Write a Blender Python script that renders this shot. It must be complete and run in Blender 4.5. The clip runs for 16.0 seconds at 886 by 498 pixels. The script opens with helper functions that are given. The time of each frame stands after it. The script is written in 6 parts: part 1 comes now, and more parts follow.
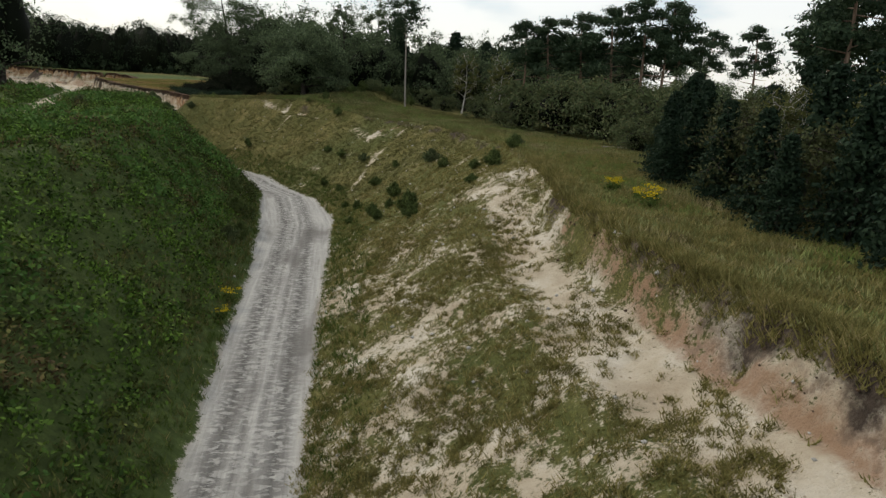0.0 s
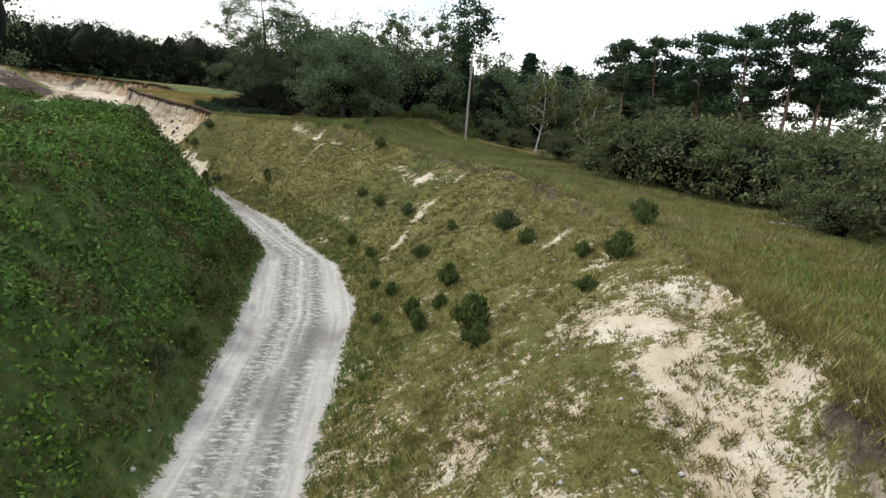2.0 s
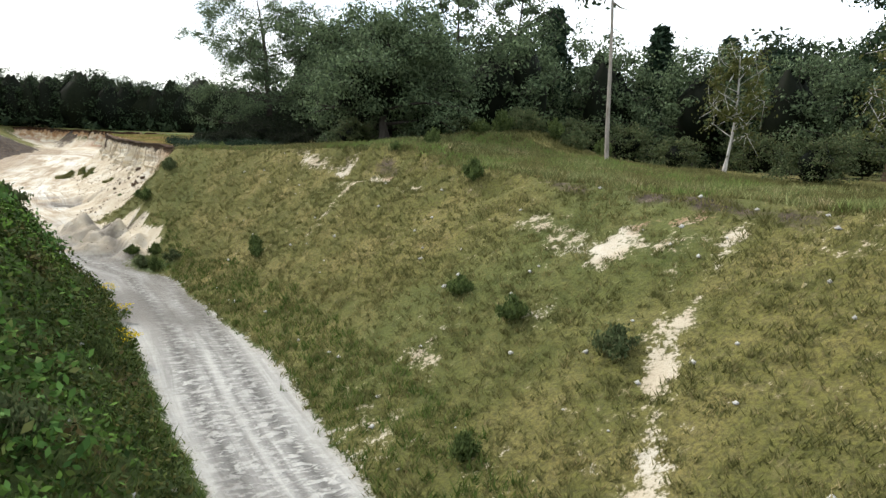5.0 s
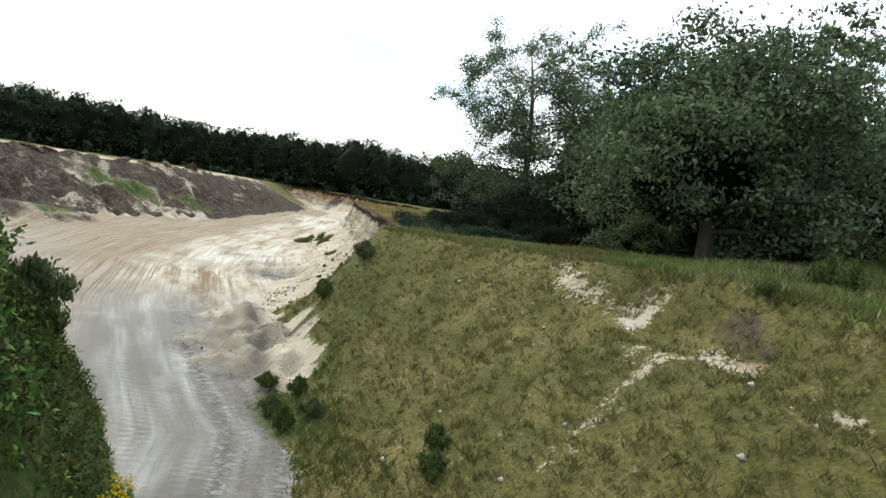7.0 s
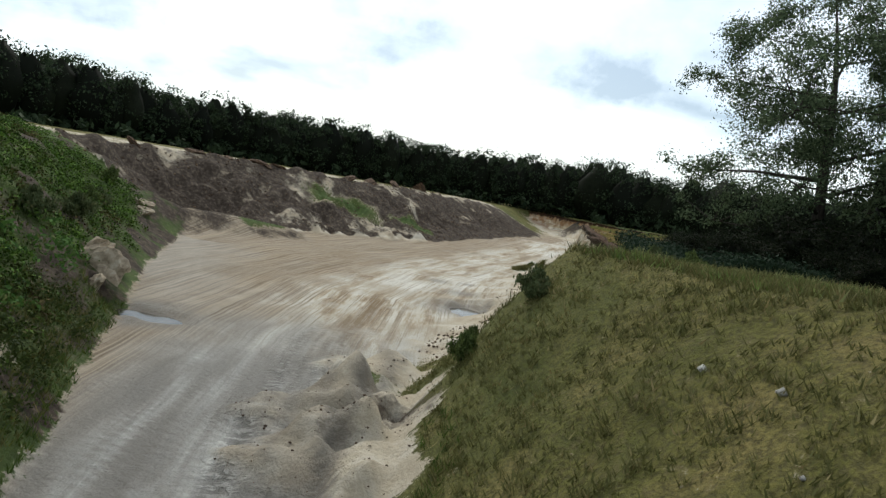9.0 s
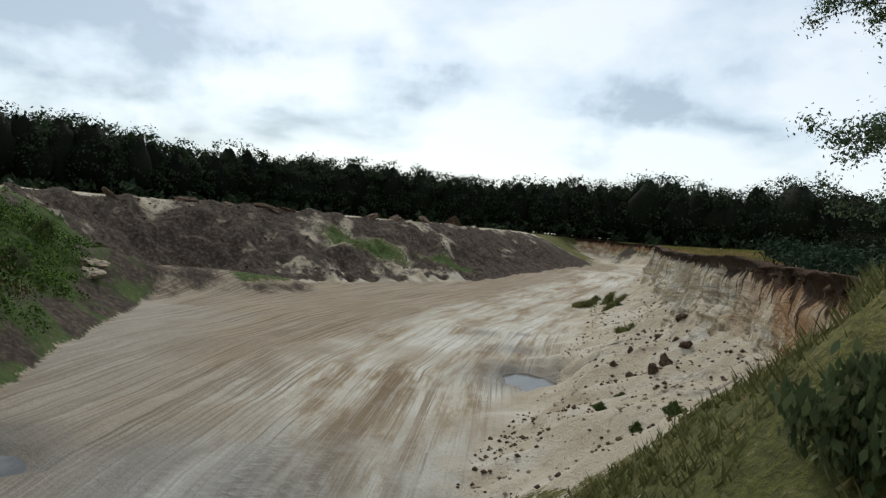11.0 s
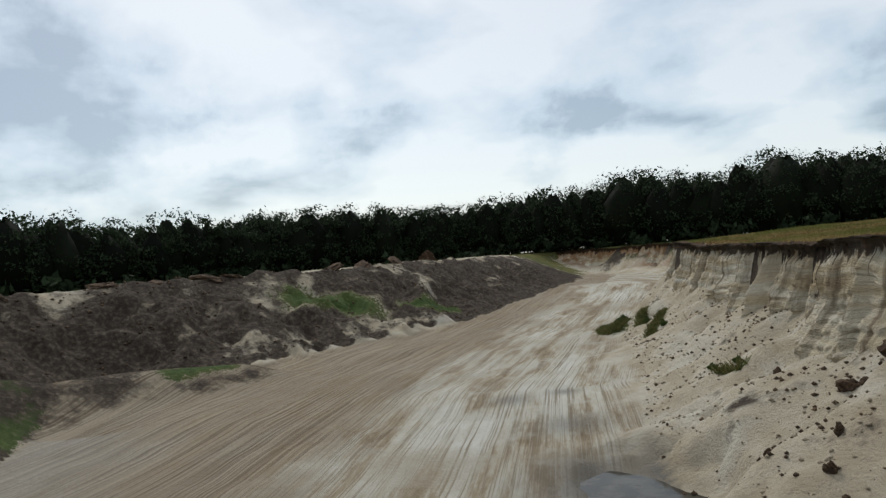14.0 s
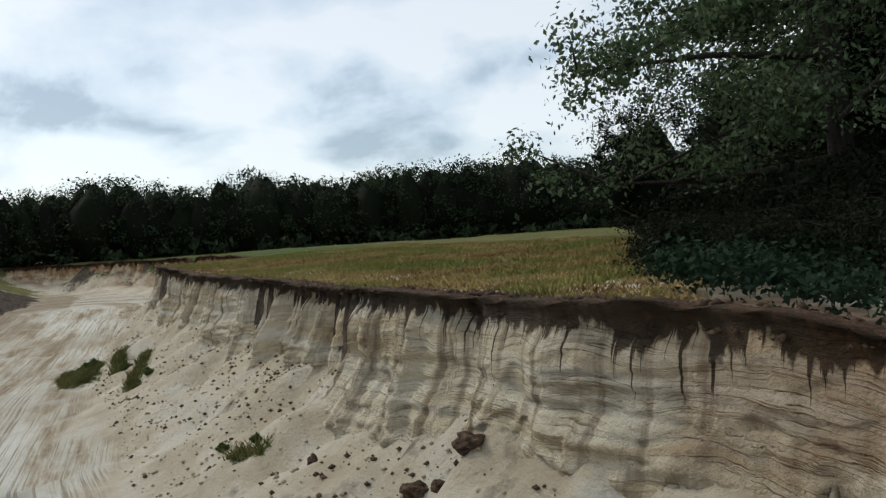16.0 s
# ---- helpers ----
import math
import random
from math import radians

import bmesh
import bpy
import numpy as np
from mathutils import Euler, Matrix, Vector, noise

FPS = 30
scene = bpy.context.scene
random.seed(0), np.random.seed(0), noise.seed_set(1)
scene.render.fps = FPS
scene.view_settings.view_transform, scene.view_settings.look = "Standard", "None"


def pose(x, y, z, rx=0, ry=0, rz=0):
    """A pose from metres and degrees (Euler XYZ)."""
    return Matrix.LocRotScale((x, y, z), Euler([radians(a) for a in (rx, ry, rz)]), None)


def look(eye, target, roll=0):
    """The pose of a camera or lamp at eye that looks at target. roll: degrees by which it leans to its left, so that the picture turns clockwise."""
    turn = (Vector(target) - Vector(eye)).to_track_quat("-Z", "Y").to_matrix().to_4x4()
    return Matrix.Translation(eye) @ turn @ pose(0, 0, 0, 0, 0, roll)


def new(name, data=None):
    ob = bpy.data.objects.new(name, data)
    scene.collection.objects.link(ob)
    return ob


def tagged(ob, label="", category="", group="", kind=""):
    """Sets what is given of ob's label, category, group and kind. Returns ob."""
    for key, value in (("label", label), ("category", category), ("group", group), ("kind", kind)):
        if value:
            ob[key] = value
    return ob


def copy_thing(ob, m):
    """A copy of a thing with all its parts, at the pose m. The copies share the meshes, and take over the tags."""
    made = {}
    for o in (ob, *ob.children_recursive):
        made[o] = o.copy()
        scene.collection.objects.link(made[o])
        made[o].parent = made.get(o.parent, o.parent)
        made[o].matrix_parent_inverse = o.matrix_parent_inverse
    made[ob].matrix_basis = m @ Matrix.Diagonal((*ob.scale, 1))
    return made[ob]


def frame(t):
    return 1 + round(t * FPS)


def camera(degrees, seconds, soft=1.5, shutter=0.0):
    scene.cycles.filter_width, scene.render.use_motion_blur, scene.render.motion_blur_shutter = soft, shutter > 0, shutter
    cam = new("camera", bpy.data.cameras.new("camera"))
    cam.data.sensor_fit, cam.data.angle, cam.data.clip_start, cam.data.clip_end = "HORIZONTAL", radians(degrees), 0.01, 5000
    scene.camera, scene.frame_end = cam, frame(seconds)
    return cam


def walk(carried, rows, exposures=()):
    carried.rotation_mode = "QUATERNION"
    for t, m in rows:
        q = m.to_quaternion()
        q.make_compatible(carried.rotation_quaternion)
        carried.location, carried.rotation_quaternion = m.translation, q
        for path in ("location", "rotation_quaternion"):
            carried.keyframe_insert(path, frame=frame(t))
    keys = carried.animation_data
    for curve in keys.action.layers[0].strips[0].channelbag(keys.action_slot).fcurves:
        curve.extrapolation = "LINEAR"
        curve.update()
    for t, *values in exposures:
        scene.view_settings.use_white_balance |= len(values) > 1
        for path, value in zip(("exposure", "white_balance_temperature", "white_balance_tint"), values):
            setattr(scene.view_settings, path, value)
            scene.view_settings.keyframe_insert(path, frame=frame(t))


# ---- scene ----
cam = camera(65.4, 16.0, soft=1.4)
PATH = [
    (0, (0, -0, 5.2), (0.0186, 1.941, 4.7187), 3.8),
    (0.5, (0.221, 4.981, 5.209), (0.2053, 6.9224, 4.728), 3.6),
    (1, (-0.159, 10.055, 5.07), (-0.1953, 12.004, 4.6237), 6.0),
    (1.5, (-0.89, 14.861, 5.061), (-0.9611, 16.8018, 4.5844), 3.0),
    (2, (-2.053, 20.171, 4.983), (-2.1707, 22.1232, 4.5627), 6.6),
    (2.5, (-3.363, 25.449, 4.676), (-3.5047, 27.3868, 4.2016), 5.8),
    (3, (-4.538, 31.092, 4.79), (-4.6831, 33.0135, 4.2549), 1.9),
    (5.5, (-12.749, 59.04, 1.41), (-13.0004, 61.0126, 1.1936), 3.7),
    (6, (-14.562, 64.447, 1.663), (-14.9948, 66.3946, 1.5204), 7.7),
    (6.5, (-16.216, 69.302, 1.764), (-16.8927, 71.1802, 1.6417), 9.0),
    (7, (-17.559, 73.373, 2.009), (-18.4645, 75.1513, 1.8768), 9.3),
    (7.5, (-18.93, 76.983, 2.161), (-20.0441, 78.6358, 1.9972), 9.3),
    (8, (-20.716, 80.766, 1.843), (-22.0167, 82.2734, 1.6563), 11.2),
    (8.5, (-22.066, 83.953, 1.738), (-23.4916, 85.3352, 1.5025), 10.8),
    (9, (-24.036, 87.292, 1.231), (-25.5051, 88.6382, 1.0637), 10.1),
    (11.5, (-37.966, 99.438, 0.111), (-39.5374, 100.675, 0.0813), 3.3),
    (12, (-40.041, 100.779, 0.245), (-41.6136, 102.014, 0.2757), 2.0),
    (12.5, (-42.005, 101.887, 0.248), (-43.5739, 103.126, 0.3096), 1.0),
    (13, (-43.653, 102.754, 0.176), (-45.2186, 103.997, 0.2463), -2.3),
    (13.5, (-45.017, 103.373, 0.183), (-46.5849, 104.614, 0.1958), -5.2),
    (14, (-46.812, 105.525, 0.137), (-48.3121, 106.847, 0.1701), -5.0),
    (14.5, (-48.697, 107.433, 0.245), (-49.9402, 108.999, 0.2803), -4.9),
    (15, (-50.058, 108.918, 0.5), (-50.9528, 110.707, 0.4952), -2.3),
    (15.5, (-50.771, 110.326, 0.837), (-51.3309, 112.246, 0.8254), 3.3),
    (16, (-51.205, 111.572, 1.236), (-51.4476, 113.556, 1.1905), -3.6),
]
EXPOSURES = [(0, -0.25, 6780, 10), (0.5, 0.08, 6750, 10), (1, 0.25, 6700, 10), (1.5, 0.45, 6600, 11), (3, 0.68, 6550, 11), (5.5, 0.92, 6500, 8), (7, 0.64, 6350, 6), (8, 0.36, 6350, 6), (9, -0.06, 6350, 6), (11.5, -0.40, 6320, 7), (12.5, -0.48, 6320, 7), (13.5, -0.58, 6320, 7), (14.5, -0.52, 6320, 7), (16, -0.38, 6320, 7)]
walk(cam, [(t, look(eye, target, roll)) for t, eye, target, roll in PATH], exposures=EXPOSURES)

# ---- world and sun ----
SUN = Vector((-0.60, 0.30, 0.64)).normalized()
world = bpy.data.worlds.new("overcast_sky")
scene.world = world
world.use_nodes = True
wn, wl = world.node_tree.nodes, world.node_tree.links
wn.clear()


def wnode(kind, **props):
    n = wn.new(kind)
    for k, v in props.items():
        n.inputs[k].default_value = v
    return n


sky = wn.new("ShaderNodeTexSky")
sky.sky_type = "NISHITA"
sky.sun_disc = False
sky.sun_elevation = math.asin(SUN.z)
sky.sun_rotation = math.atan2(SUN.x, SUN.y)
coord = wn.new("ShaderNodeTexCoord")
split = wn.new("ShaderNodeSeparateXYZ")
wl.new(coord.outputs["Generated"], split.inputs[0])
lift = wnode("ShaderNodeMath")
lift.operation = "ADD"
lift.inputs[1].default_value = 0.30
wl.new(split.outputs["Z"], lift.inputs[0])
flat = wn.new("ShaderNodeVectorMath")
flat.operation = "DIVIDE"
both = wn.new("ShaderNodeCombineXYZ")
for k in range(3):
    wl.new(lift.outputs[0], both.inputs[k])
wl.new(coord.outputs["Generated"], flat.inputs[0])
wl.new(both.outputs[0], flat.inputs[1])
cloud = wnode("ShaderNodeTexNoise", Scale=2.3, Detail=6.0, Roughness=0.5, Distortion=0.15)
wl.new(flat.outputs[0], cloud.inputs["Vector"])
shape = wn.new("ShaderNodeValToRGB")
shape.color_ramp.elements[0].position, shape.color_ramp.elements[0].color = 0.30, (0.40, 0.47, 0.54, 1)
shape.color_ramp.elements[1].position, shape.color_ramp.elements[1].color = 0.56, (0.99, 1.0, 1.0, 1)
mid = shape.color_ramp.elements.new(0.42)
mid.color = (0.73, 0.80, 0.86, 1)
# single grey clouds: direction, half width, how heavy
CLOUDS = [((-0.966, 0.137, 0.235), 0.20, 0.36), ((-0.912, 0.36, 0.199), 0.055, 0.13), ((-0.816, 0.537, 0.210), 0.075, 0.15), ((-0.774, 0.607, 0.178), 0.06, 0.12),
          ((-0.594, 0.784, 0.181), 0.07, 0.09), ((-0.468, 0.865, 0.18), 0.06, 0.08), ((-0.444, 0.86, 0.253), 0.05, 0.09), ((-0.951, 0.262, 0.162), 0.06, 0.10),
          ((-0.175, 0.97, 0.167), 0.11, 0.17), ((-0.043, 0.975, 0.22), 0.08, 0.13), ((-0.6, 0.80, 0.17), 0.06, 0.12), ((-0.30, 0.94, 0.165), 0.07, 0.09)]
ragged = wnode("ShaderNodeTexNoise", Scale=7.0, Detail=7.0, Roughness=0.62)
wl.new(coord.outputs["Generated"], ragged.inputs["Vector"])
shift = wn.new("ShaderNodeVectorMath")
shift.operation = "MULTIPLY_ADD"
wl.new(ragged.outputs["Color"], shift.inputs[0])
shift.inputs[1].default_value, shift.inputs[2].default_value = (0.30, 0.30, 0.20), (-0.15, -0.15, -0.10)
drift = wn.new("ShaderNodeVectorMath")
wl.new(coord.outputs["Generated"], drift.inputs[0])
wl.new(shift.outputs[0], drift.inputs[1])
tall_of = wn.new("ShaderNodeVectorMath")
tall_of.operation = "MULTIPLY"
tall_of.inputs[1].default_value = (1, 1, 1.7)
wl.new(drift.outputs[0], tall_of.inputs[0])
thick = wnode("ShaderNodeMath")
wl.new(cloud.outputs["Fac"], thick.inputs[0])
thick.inputs[1].default_value = 0.035
for way, half, weight in CLOUDS:
    gap = wn.new("ShaderNodeVectorMath")
    gap.operation = "DISTANCE"
    gap.inputs[1].default_value = (way[0], way[1], way[2] * 1.7)
    wl.new(tall_of.outputs[0], gap.inputs[0])
    fade = wn.new("ShaderNodeMapRange")
    fade.interpolation_type = "SMOOTHSTEP"
    for k, v in enumerate((0.0, half * 1.7, -weight * 0.85, 0.0)):
        fade.inputs[1 + k].default_value = v
    wl.new(gap.outputs["Value"], fade.inputs[0])
    more = wn.new("ShaderNodeMath")
    wl.new(thick.outputs[0], more.inputs[0])
    wl.new(fade.outputs[0], more.inputs[1])
    thick = more
wl.new(thick.outputs[0], shape.inputs[0])
blue = wnode("ShaderNodeBackground", Strength=0.05)
wl.new(sky.outputs[0], blue.inputs["Color"])
white = wnode("ShaderNodeBackground", Strength=0.92)
wl.new(shape.outputs[0], white.inputs["Color"])
total = wn.new("ShaderNodeAddShader")
wl.new(blue.outputs[0], total.inputs[0])
wl.new(white.outputs[0], total.inputs[1])
out = wn.new("ShaderNodeOutputWorld")
wl.new(total.outputs[0], out.inputs["Surface"])
sun = new("sun", bpy.data.lights.new("sun", "SUN"))
sun.data.energy, sun.data.angle, sun.data.color = 1.9, radians(10), (1.0, 0.94, 0.83)
sun.matrix_world = look((0, 0, 60), Vector((0, 0, 60)) - SUN)

# ---- materials ----


def shader(name, rough=0.9, spec=0.2):
    m = bpy.data.materials.new(name)
    m.use_nodes = True
    b = m.node_tree.nodes["Principled BSDF"]
    b.inputs["Roughness"].default_value = rough
    b.inputs["Specular IOR Level"].default_value = spec
    return m, m.node_tree.nodes, m.node_tree.links, b


def node(ns, kind, **props):
    n = ns.new(kind)
    for k, v in props.items():
        n.inputs[k].default_value = v
    return n


def mathn(ns, ls, op, a, b=None, clamp=False):
    n = ns.new("ShaderNodeMath")
    n.operation, n.use_clamp = op, clamp
    for k, v in ((0, a), (1, b)):
        if v is None:
            continue
        if isinstance(v, (int, float)):
            n.inputs[k].default_value = v
        else:
            ls.new(v, n.inputs[k])
    return n.outputs[0]


def ramp(ns, ls, fac, stops):
    r = ns.new("ShaderNodeValToRGB")
    e = r.color_ramp.elements
    while len(e) < len(stops):
        e.new(0.5)
    for k, (p, c) in enumerate(stops):
        e[k].position, e[k].color = p, (*c, 1) if len(c) == 3 else c
    if fac is not None:
        ls.new(fac, r.inputs[0])
    return r.outputs[0]


def mix(ns, ls, fac, a, b):
    m = ns.new("ShaderNodeMix")
    m.data_type = "RGBA"
    for s, v in ((m.inputs["Factor"], fac), (m.inputs["A"], a), (m.inputs["B"], b)):
        if isinstance(v, (int, float)):
            s.default_value = v
        elif isinstance(v, tuple):
            s.default_value = (*v, 1)
        else:
            ls.new(v, s)
    return m.outputs["Result"]


def noisy(ns, ls, scale, detail=5.0, rough=0.6, vec=None, dist=0.0):
    n = node(ns, "ShaderNodeTexNoise", Scale=scale, Detail=detail, Roughness=rough, Distortion=dist)
    if vec is not None:
        ls.new(vec, n.inputs["Vector"])
    return n.outputs["Fac"]


def place(ns, ls, scale=(1, 1, 1), rot=(0, 0, 0)):
    c = ns.new("ShaderNodeTexCoord")
    m = ns.new("ShaderNodeMapping")
    m.inputs["Scale"].default_value = scale
    m.inputs["Rotation"].default_value = [radians(a) for a in rot]
    ls.new(c.outputs["Object"], m.inputs["Vector"])
    return m.outputs[0]


def bump(ns, ls, b, height, strength=0.5, dist=0.1):
    n = node(ns, "ShaderNodeBump", Strength=strength, Distance=dist)
    ls.new(height, n.inputs["Height"])
    ls.new(n.outputs[0], b.inputs["Normal"])


def attribute(ns, name):
    at = ns.new("ShaderNodeAttribute")
    at.attribute_name = name
    return at


def channels(ns, ls, name):
    sep = ns.new("ShaderNodeSeparateColor")
    ls.new(attribute(ns, name).outputs["Color"], sep.inputs[0])
    return sep.outputs


def scaled(ns, ls, vec, s):
    m = ns.new("ShaderNodeMapping")
    m.inputs["Scale"].default_value = s
    ls.new(vec, m.inputs["Vector"])
    return m.outputs[0]


def ground_material():
    """Sand, haul road, humus and turf, told apart by the sheet's own cover values."""
    m, ns, ls, b = shader("ground_cover", 0.95, 0.12)
    obj = place(ns, ls)
    bare, humus, lush = channels(ns, ls, "cover")
    road, wet, rust = channels(ns, ls, "soil")
    lane = attribute(ns, "lane").outputs["Vector"]
    n0, n1 = noisy(ns, ls, 0.12, 4, 0.55, obj), noisy(ns, ls, 0.45, 6, 0.6, obj)
    n2, n3, n4 = noisy(ns, ls, 2.4, 6, 0.65, obj), noisy(ns, ls, 9.0, 5, 0.7, obj), noisy(ns, ls, 32.0, 3, 0.7, obj)
    # pit sand: swept by wheels along the lane
    sweep = noisy(ns, ls, 1.0, 9, 0.74, scaled(ns, ls, lane, (0.34, 0.045, 0)))
    sweep3 = noisy(ns, ls, 1.0, 4, 0.7, scaled(ns, ls, lane, (15.0, 0.09, 0)))
    sweep2 = noisy(ns, ls, 1.0, 5, 0.75, scaled(ns, ls, lane, (7.5, 0.05, 0)))
    sand = ramp(ns, ls, n1, [(0.30, (0.42, 0.345, 0.245)), (0.5, (0.55, 0.48, 0.365)), (0.66, (0.66, 0.61, 0.51))])
    pit = ramp(ns, ls, sweep, [(0.40, (0.21, 0.145, 0.08)), (0.455, (0.40, 0.32, 0.22)), (0.50, (0.58, 0.53, 0.43)), (0.58, (0.72, 0.70, 0.63))])
    pit = mix(ns, ls, ramp(ns, ls, sweep2, [(0.42, (0.9, 0.9, 0.9)), (0.485, (0, 0, 0))]), pit, (0.25, 0.195, 0.13))
    pit = mix(ns, ls, ramp(ns, ls, sweep3, [(0.52, (0, 0, 0)), (0.66, (0.55, 0.55, 0.55))]), pit, (0.68, 0.66, 0.60))
    pit = mix(ns, ls, ramp(ns, ls, n1, [(0.5, (0, 0, 0)), (0.7, (0.7, 0.7, 0.7))]), pit, (0.60, 0.575, 0.51))
    pit = mix(ns, ls, ramp(ns, ls, n0, [(0.35, (0.55, 0.55, 0.55)), (0.55, (0, 0, 0))]), pit, (0.38, 0.315, 0.225))
    # haul road: pale crust with trodden dark bars
    bars = noisy(ns, ls, 1.0, 4, 0.6, scaled(ns, ls, lane, (2.3, 4.2, 1)), 0.7)
    streak = noisy(ns, ls, 1.0, 6, 0.7, scaled(ns, ls, lane, (3.4, 0.14, 1)), 0.4)
    pool = noisy(ns, ls, 1.0, 3, 0.5, scaled(ns, ls, lane, (0.35, 0.11, 1)), 0.5)
    crust = ramp(ns, ls, streak, [(0.34, (0.37, 0.365, 0.345)), (0.5, (0.50, 0.495, 0.47)), (0.64, (0.60, 0.595, 0.56))])
    lx = ns.new("ShaderNodeSeparateXYZ")
    ls.new(lane, lx.inputs[0])
    off = mathn(ns, ls, "ABSOLUTE", lx.outputs["X"])
    wheel = mathn(ns, ls, "SUBTRACT", 1.0, mathn(ns, ls, "MULTIPLY", mathn(ns, ls, "ABSOLUTE", mathn(ns, ls, "SUBTRACT", off, 0.95)), 1.5), True)
    inner = mathn(ns, ls, "SUBTRACT", 1.0, mathn(ns, ls, "MULTIPLY", mathn(ns, ls, "ABSOLUTE", mathn(ns, ls, "SUBTRACT", off, 0.3)), 3.4), True)
    wheel = mathn(ns, ls, "MAXIMUM", mathn(ns, ls, "MULTIPLY", wheel, 0.9), mathn(ns, ls, "MULTIPLY", inner, 0.6))
    tread = mathn(ns, ls, "MULTIPLY", ramp(ns, ls, bars, [(0.44, (0, 0, 0)), (0.53, (1, 1, 1))]), mathn(ns, ls, "ADD", mathn(ns, ls, "MULTIPLY", wheel, 0.9), 0.14))
    crust = mix(ns, ls, tread, crust, (0.15, 0.15, 0.145))
    crust = mix(ns, ls, mathn(ns, ls, "MULTIPLY", ramp(ns, ls, pool, [(0.52, (0, 0, 0)), (0.66, (1, 1, 1))]), 0.75), crust, (0.19, 0.185, 0.175))
    worn = mathn(ns, ls, "ADD", mathn(ns, ls, "MULTIPLY", lx.outputs["X"], 0.075), mathn(ns, ls, "MULTIPLY", n1, 0.5))
    pit = mix(ns, ls, ramp(ns, ls, worn, [(0.36, (0, 0, 0)), (0.72, (0.85, 0.85, 0.85))]), pit, mix(ns, ls, ramp(ns, ls, sweep2, [(0.38, (0, 0, 0)), (0.62, (1, 1, 1))]), (0.13, 0.09, 0.055), (0.42, 0.34, 0.24)))
    lay = mix(ns, ls, road, mix(ns, ls, lx.outputs["Z"], sand, pit), crust)
    lay = mix(ns, ls, mathn(ns, ls, "MULTIPLY", n3, 0.45), lay, mix(ns, ls, 0.5, lay, (0.16, 0.125, 0.09)))
    lay = mix(ns, ls, mathn(ns, ls, "MULTIPLY", wet, 0.9), lay, (0.15, 0.135, 0.115))
    re = mathn(ns, ls, "ADD", rust, mathn(ns, ls, "MULTIPLY", mathn(ns, ls, "SUBTRACT", n2, 0.5), 0.9))
    lay = mix(ns, ls, mathn(ns, ls, "MULTIPLY", ramp(ns, ls, re, [(0.4, (0, 0, 0)), (0.8, (1, 1, 1))]), 0.7), lay, (0.24, 0.115, 0.055))
    dark = ramp(ns, ls, n2, [(0.28, (0.016, 0.012, 0.010)), (0.52, (0.062, 0.047, 0.036)), (0.80, (0.20, 0.16, 0.12))])
    turf = ramp(ns, ls, n1, [(0.3, (0.095, 0.105, 0.024)), (0.5, (0.16, 0.15, 0.042)), (0.68, (0.25, 0.205, 0.075))])
    turf = mix(ns, ls, ramp(ns, ls, n3, [(0.35, (0.85, 0.85, 0.85)), (0.6, (0, 0, 0))]), turf, (0.06, 0.055, 0.025))
    turf = mix(ns, ls, ramp(ns, ls, n2, [(0.55, (0, 0, 0)), (0.72, (0.6, 0.6, 0.6))]), turf, (0.20, 0.16, 0.085))
    green = ramp(ns, ls, n2, [(0.3, (0.028, 0.05, 0.015)), (0.7, (0.085, 0.13, 0.034))])
    turf = mix(ns, ls, lush, turf, green)
    edge = mathn(ns, ls, "ADD", bare, mathn(ns, ls, "MULTIPLY", mathn(ns, ls, "SUBTRACT", n2, 0.5), 1.6))
    edge = mathn(ns, ls, "ADD", edge, mathn(ns, ls, "MULTIPLY", mathn(ns, ls, "SUBTRACT", n3, 0.5), 1.3))
    col = mix(ns, ls, ramp(ns, ls, edge, [(0.40, (0, 0, 0)), (0.60, (1, 1, 1))]), turf, lay)
    he = mathn(ns, ls, "ADD", humus, mathn(ns, ls, "MULTIPLY", mathn(ns, ls, "SUBTRACT", n2, 0.5), 0.8))
    he = mathn(ns, ls, "ADD", he, mathn(ns, ls, "MULTIPLY", mathn(ns, ls, "SUBTRACT", n1, 0.5), 1.3))
    col = mix(ns, ls, ramp(ns, ls, he, [(0.38, (0, 0, 0)), (0.68, (1, 1, 1))]), col, dark)
    col = mix(ns, ls, mathn(ns, ls, "MULTIPLY", n4, 0.35), col, mix(ns, ls, 0.55, col, (0.05, 0.04, 0.03)))
    ls.new(col, b.inputs["Base Color"])
    rough = mathn(ns, ls, "SUBTRACT", 0.95, mathn(ns, ls, "MULTIPLY", wet, 0.5))
    ls.new(rough, b.inputs["Roughness"])
    tall = mathn(ns, ls, "ADD", mathn(ns, ls, "MULTIPLY", n2, 0.7), mathn(ns, ls, "MULTIPLY", n3, 0.5))
    tall = mathn(ns, ls, "SUBTRACT", tall, mathn(ns, ls, "MULTIPLY", tread, mathn(ns, ls, "MULTIPLY", road, 0.5)))
    bump(ns, ls, b, tall, 0.9, 0.22)
    return m


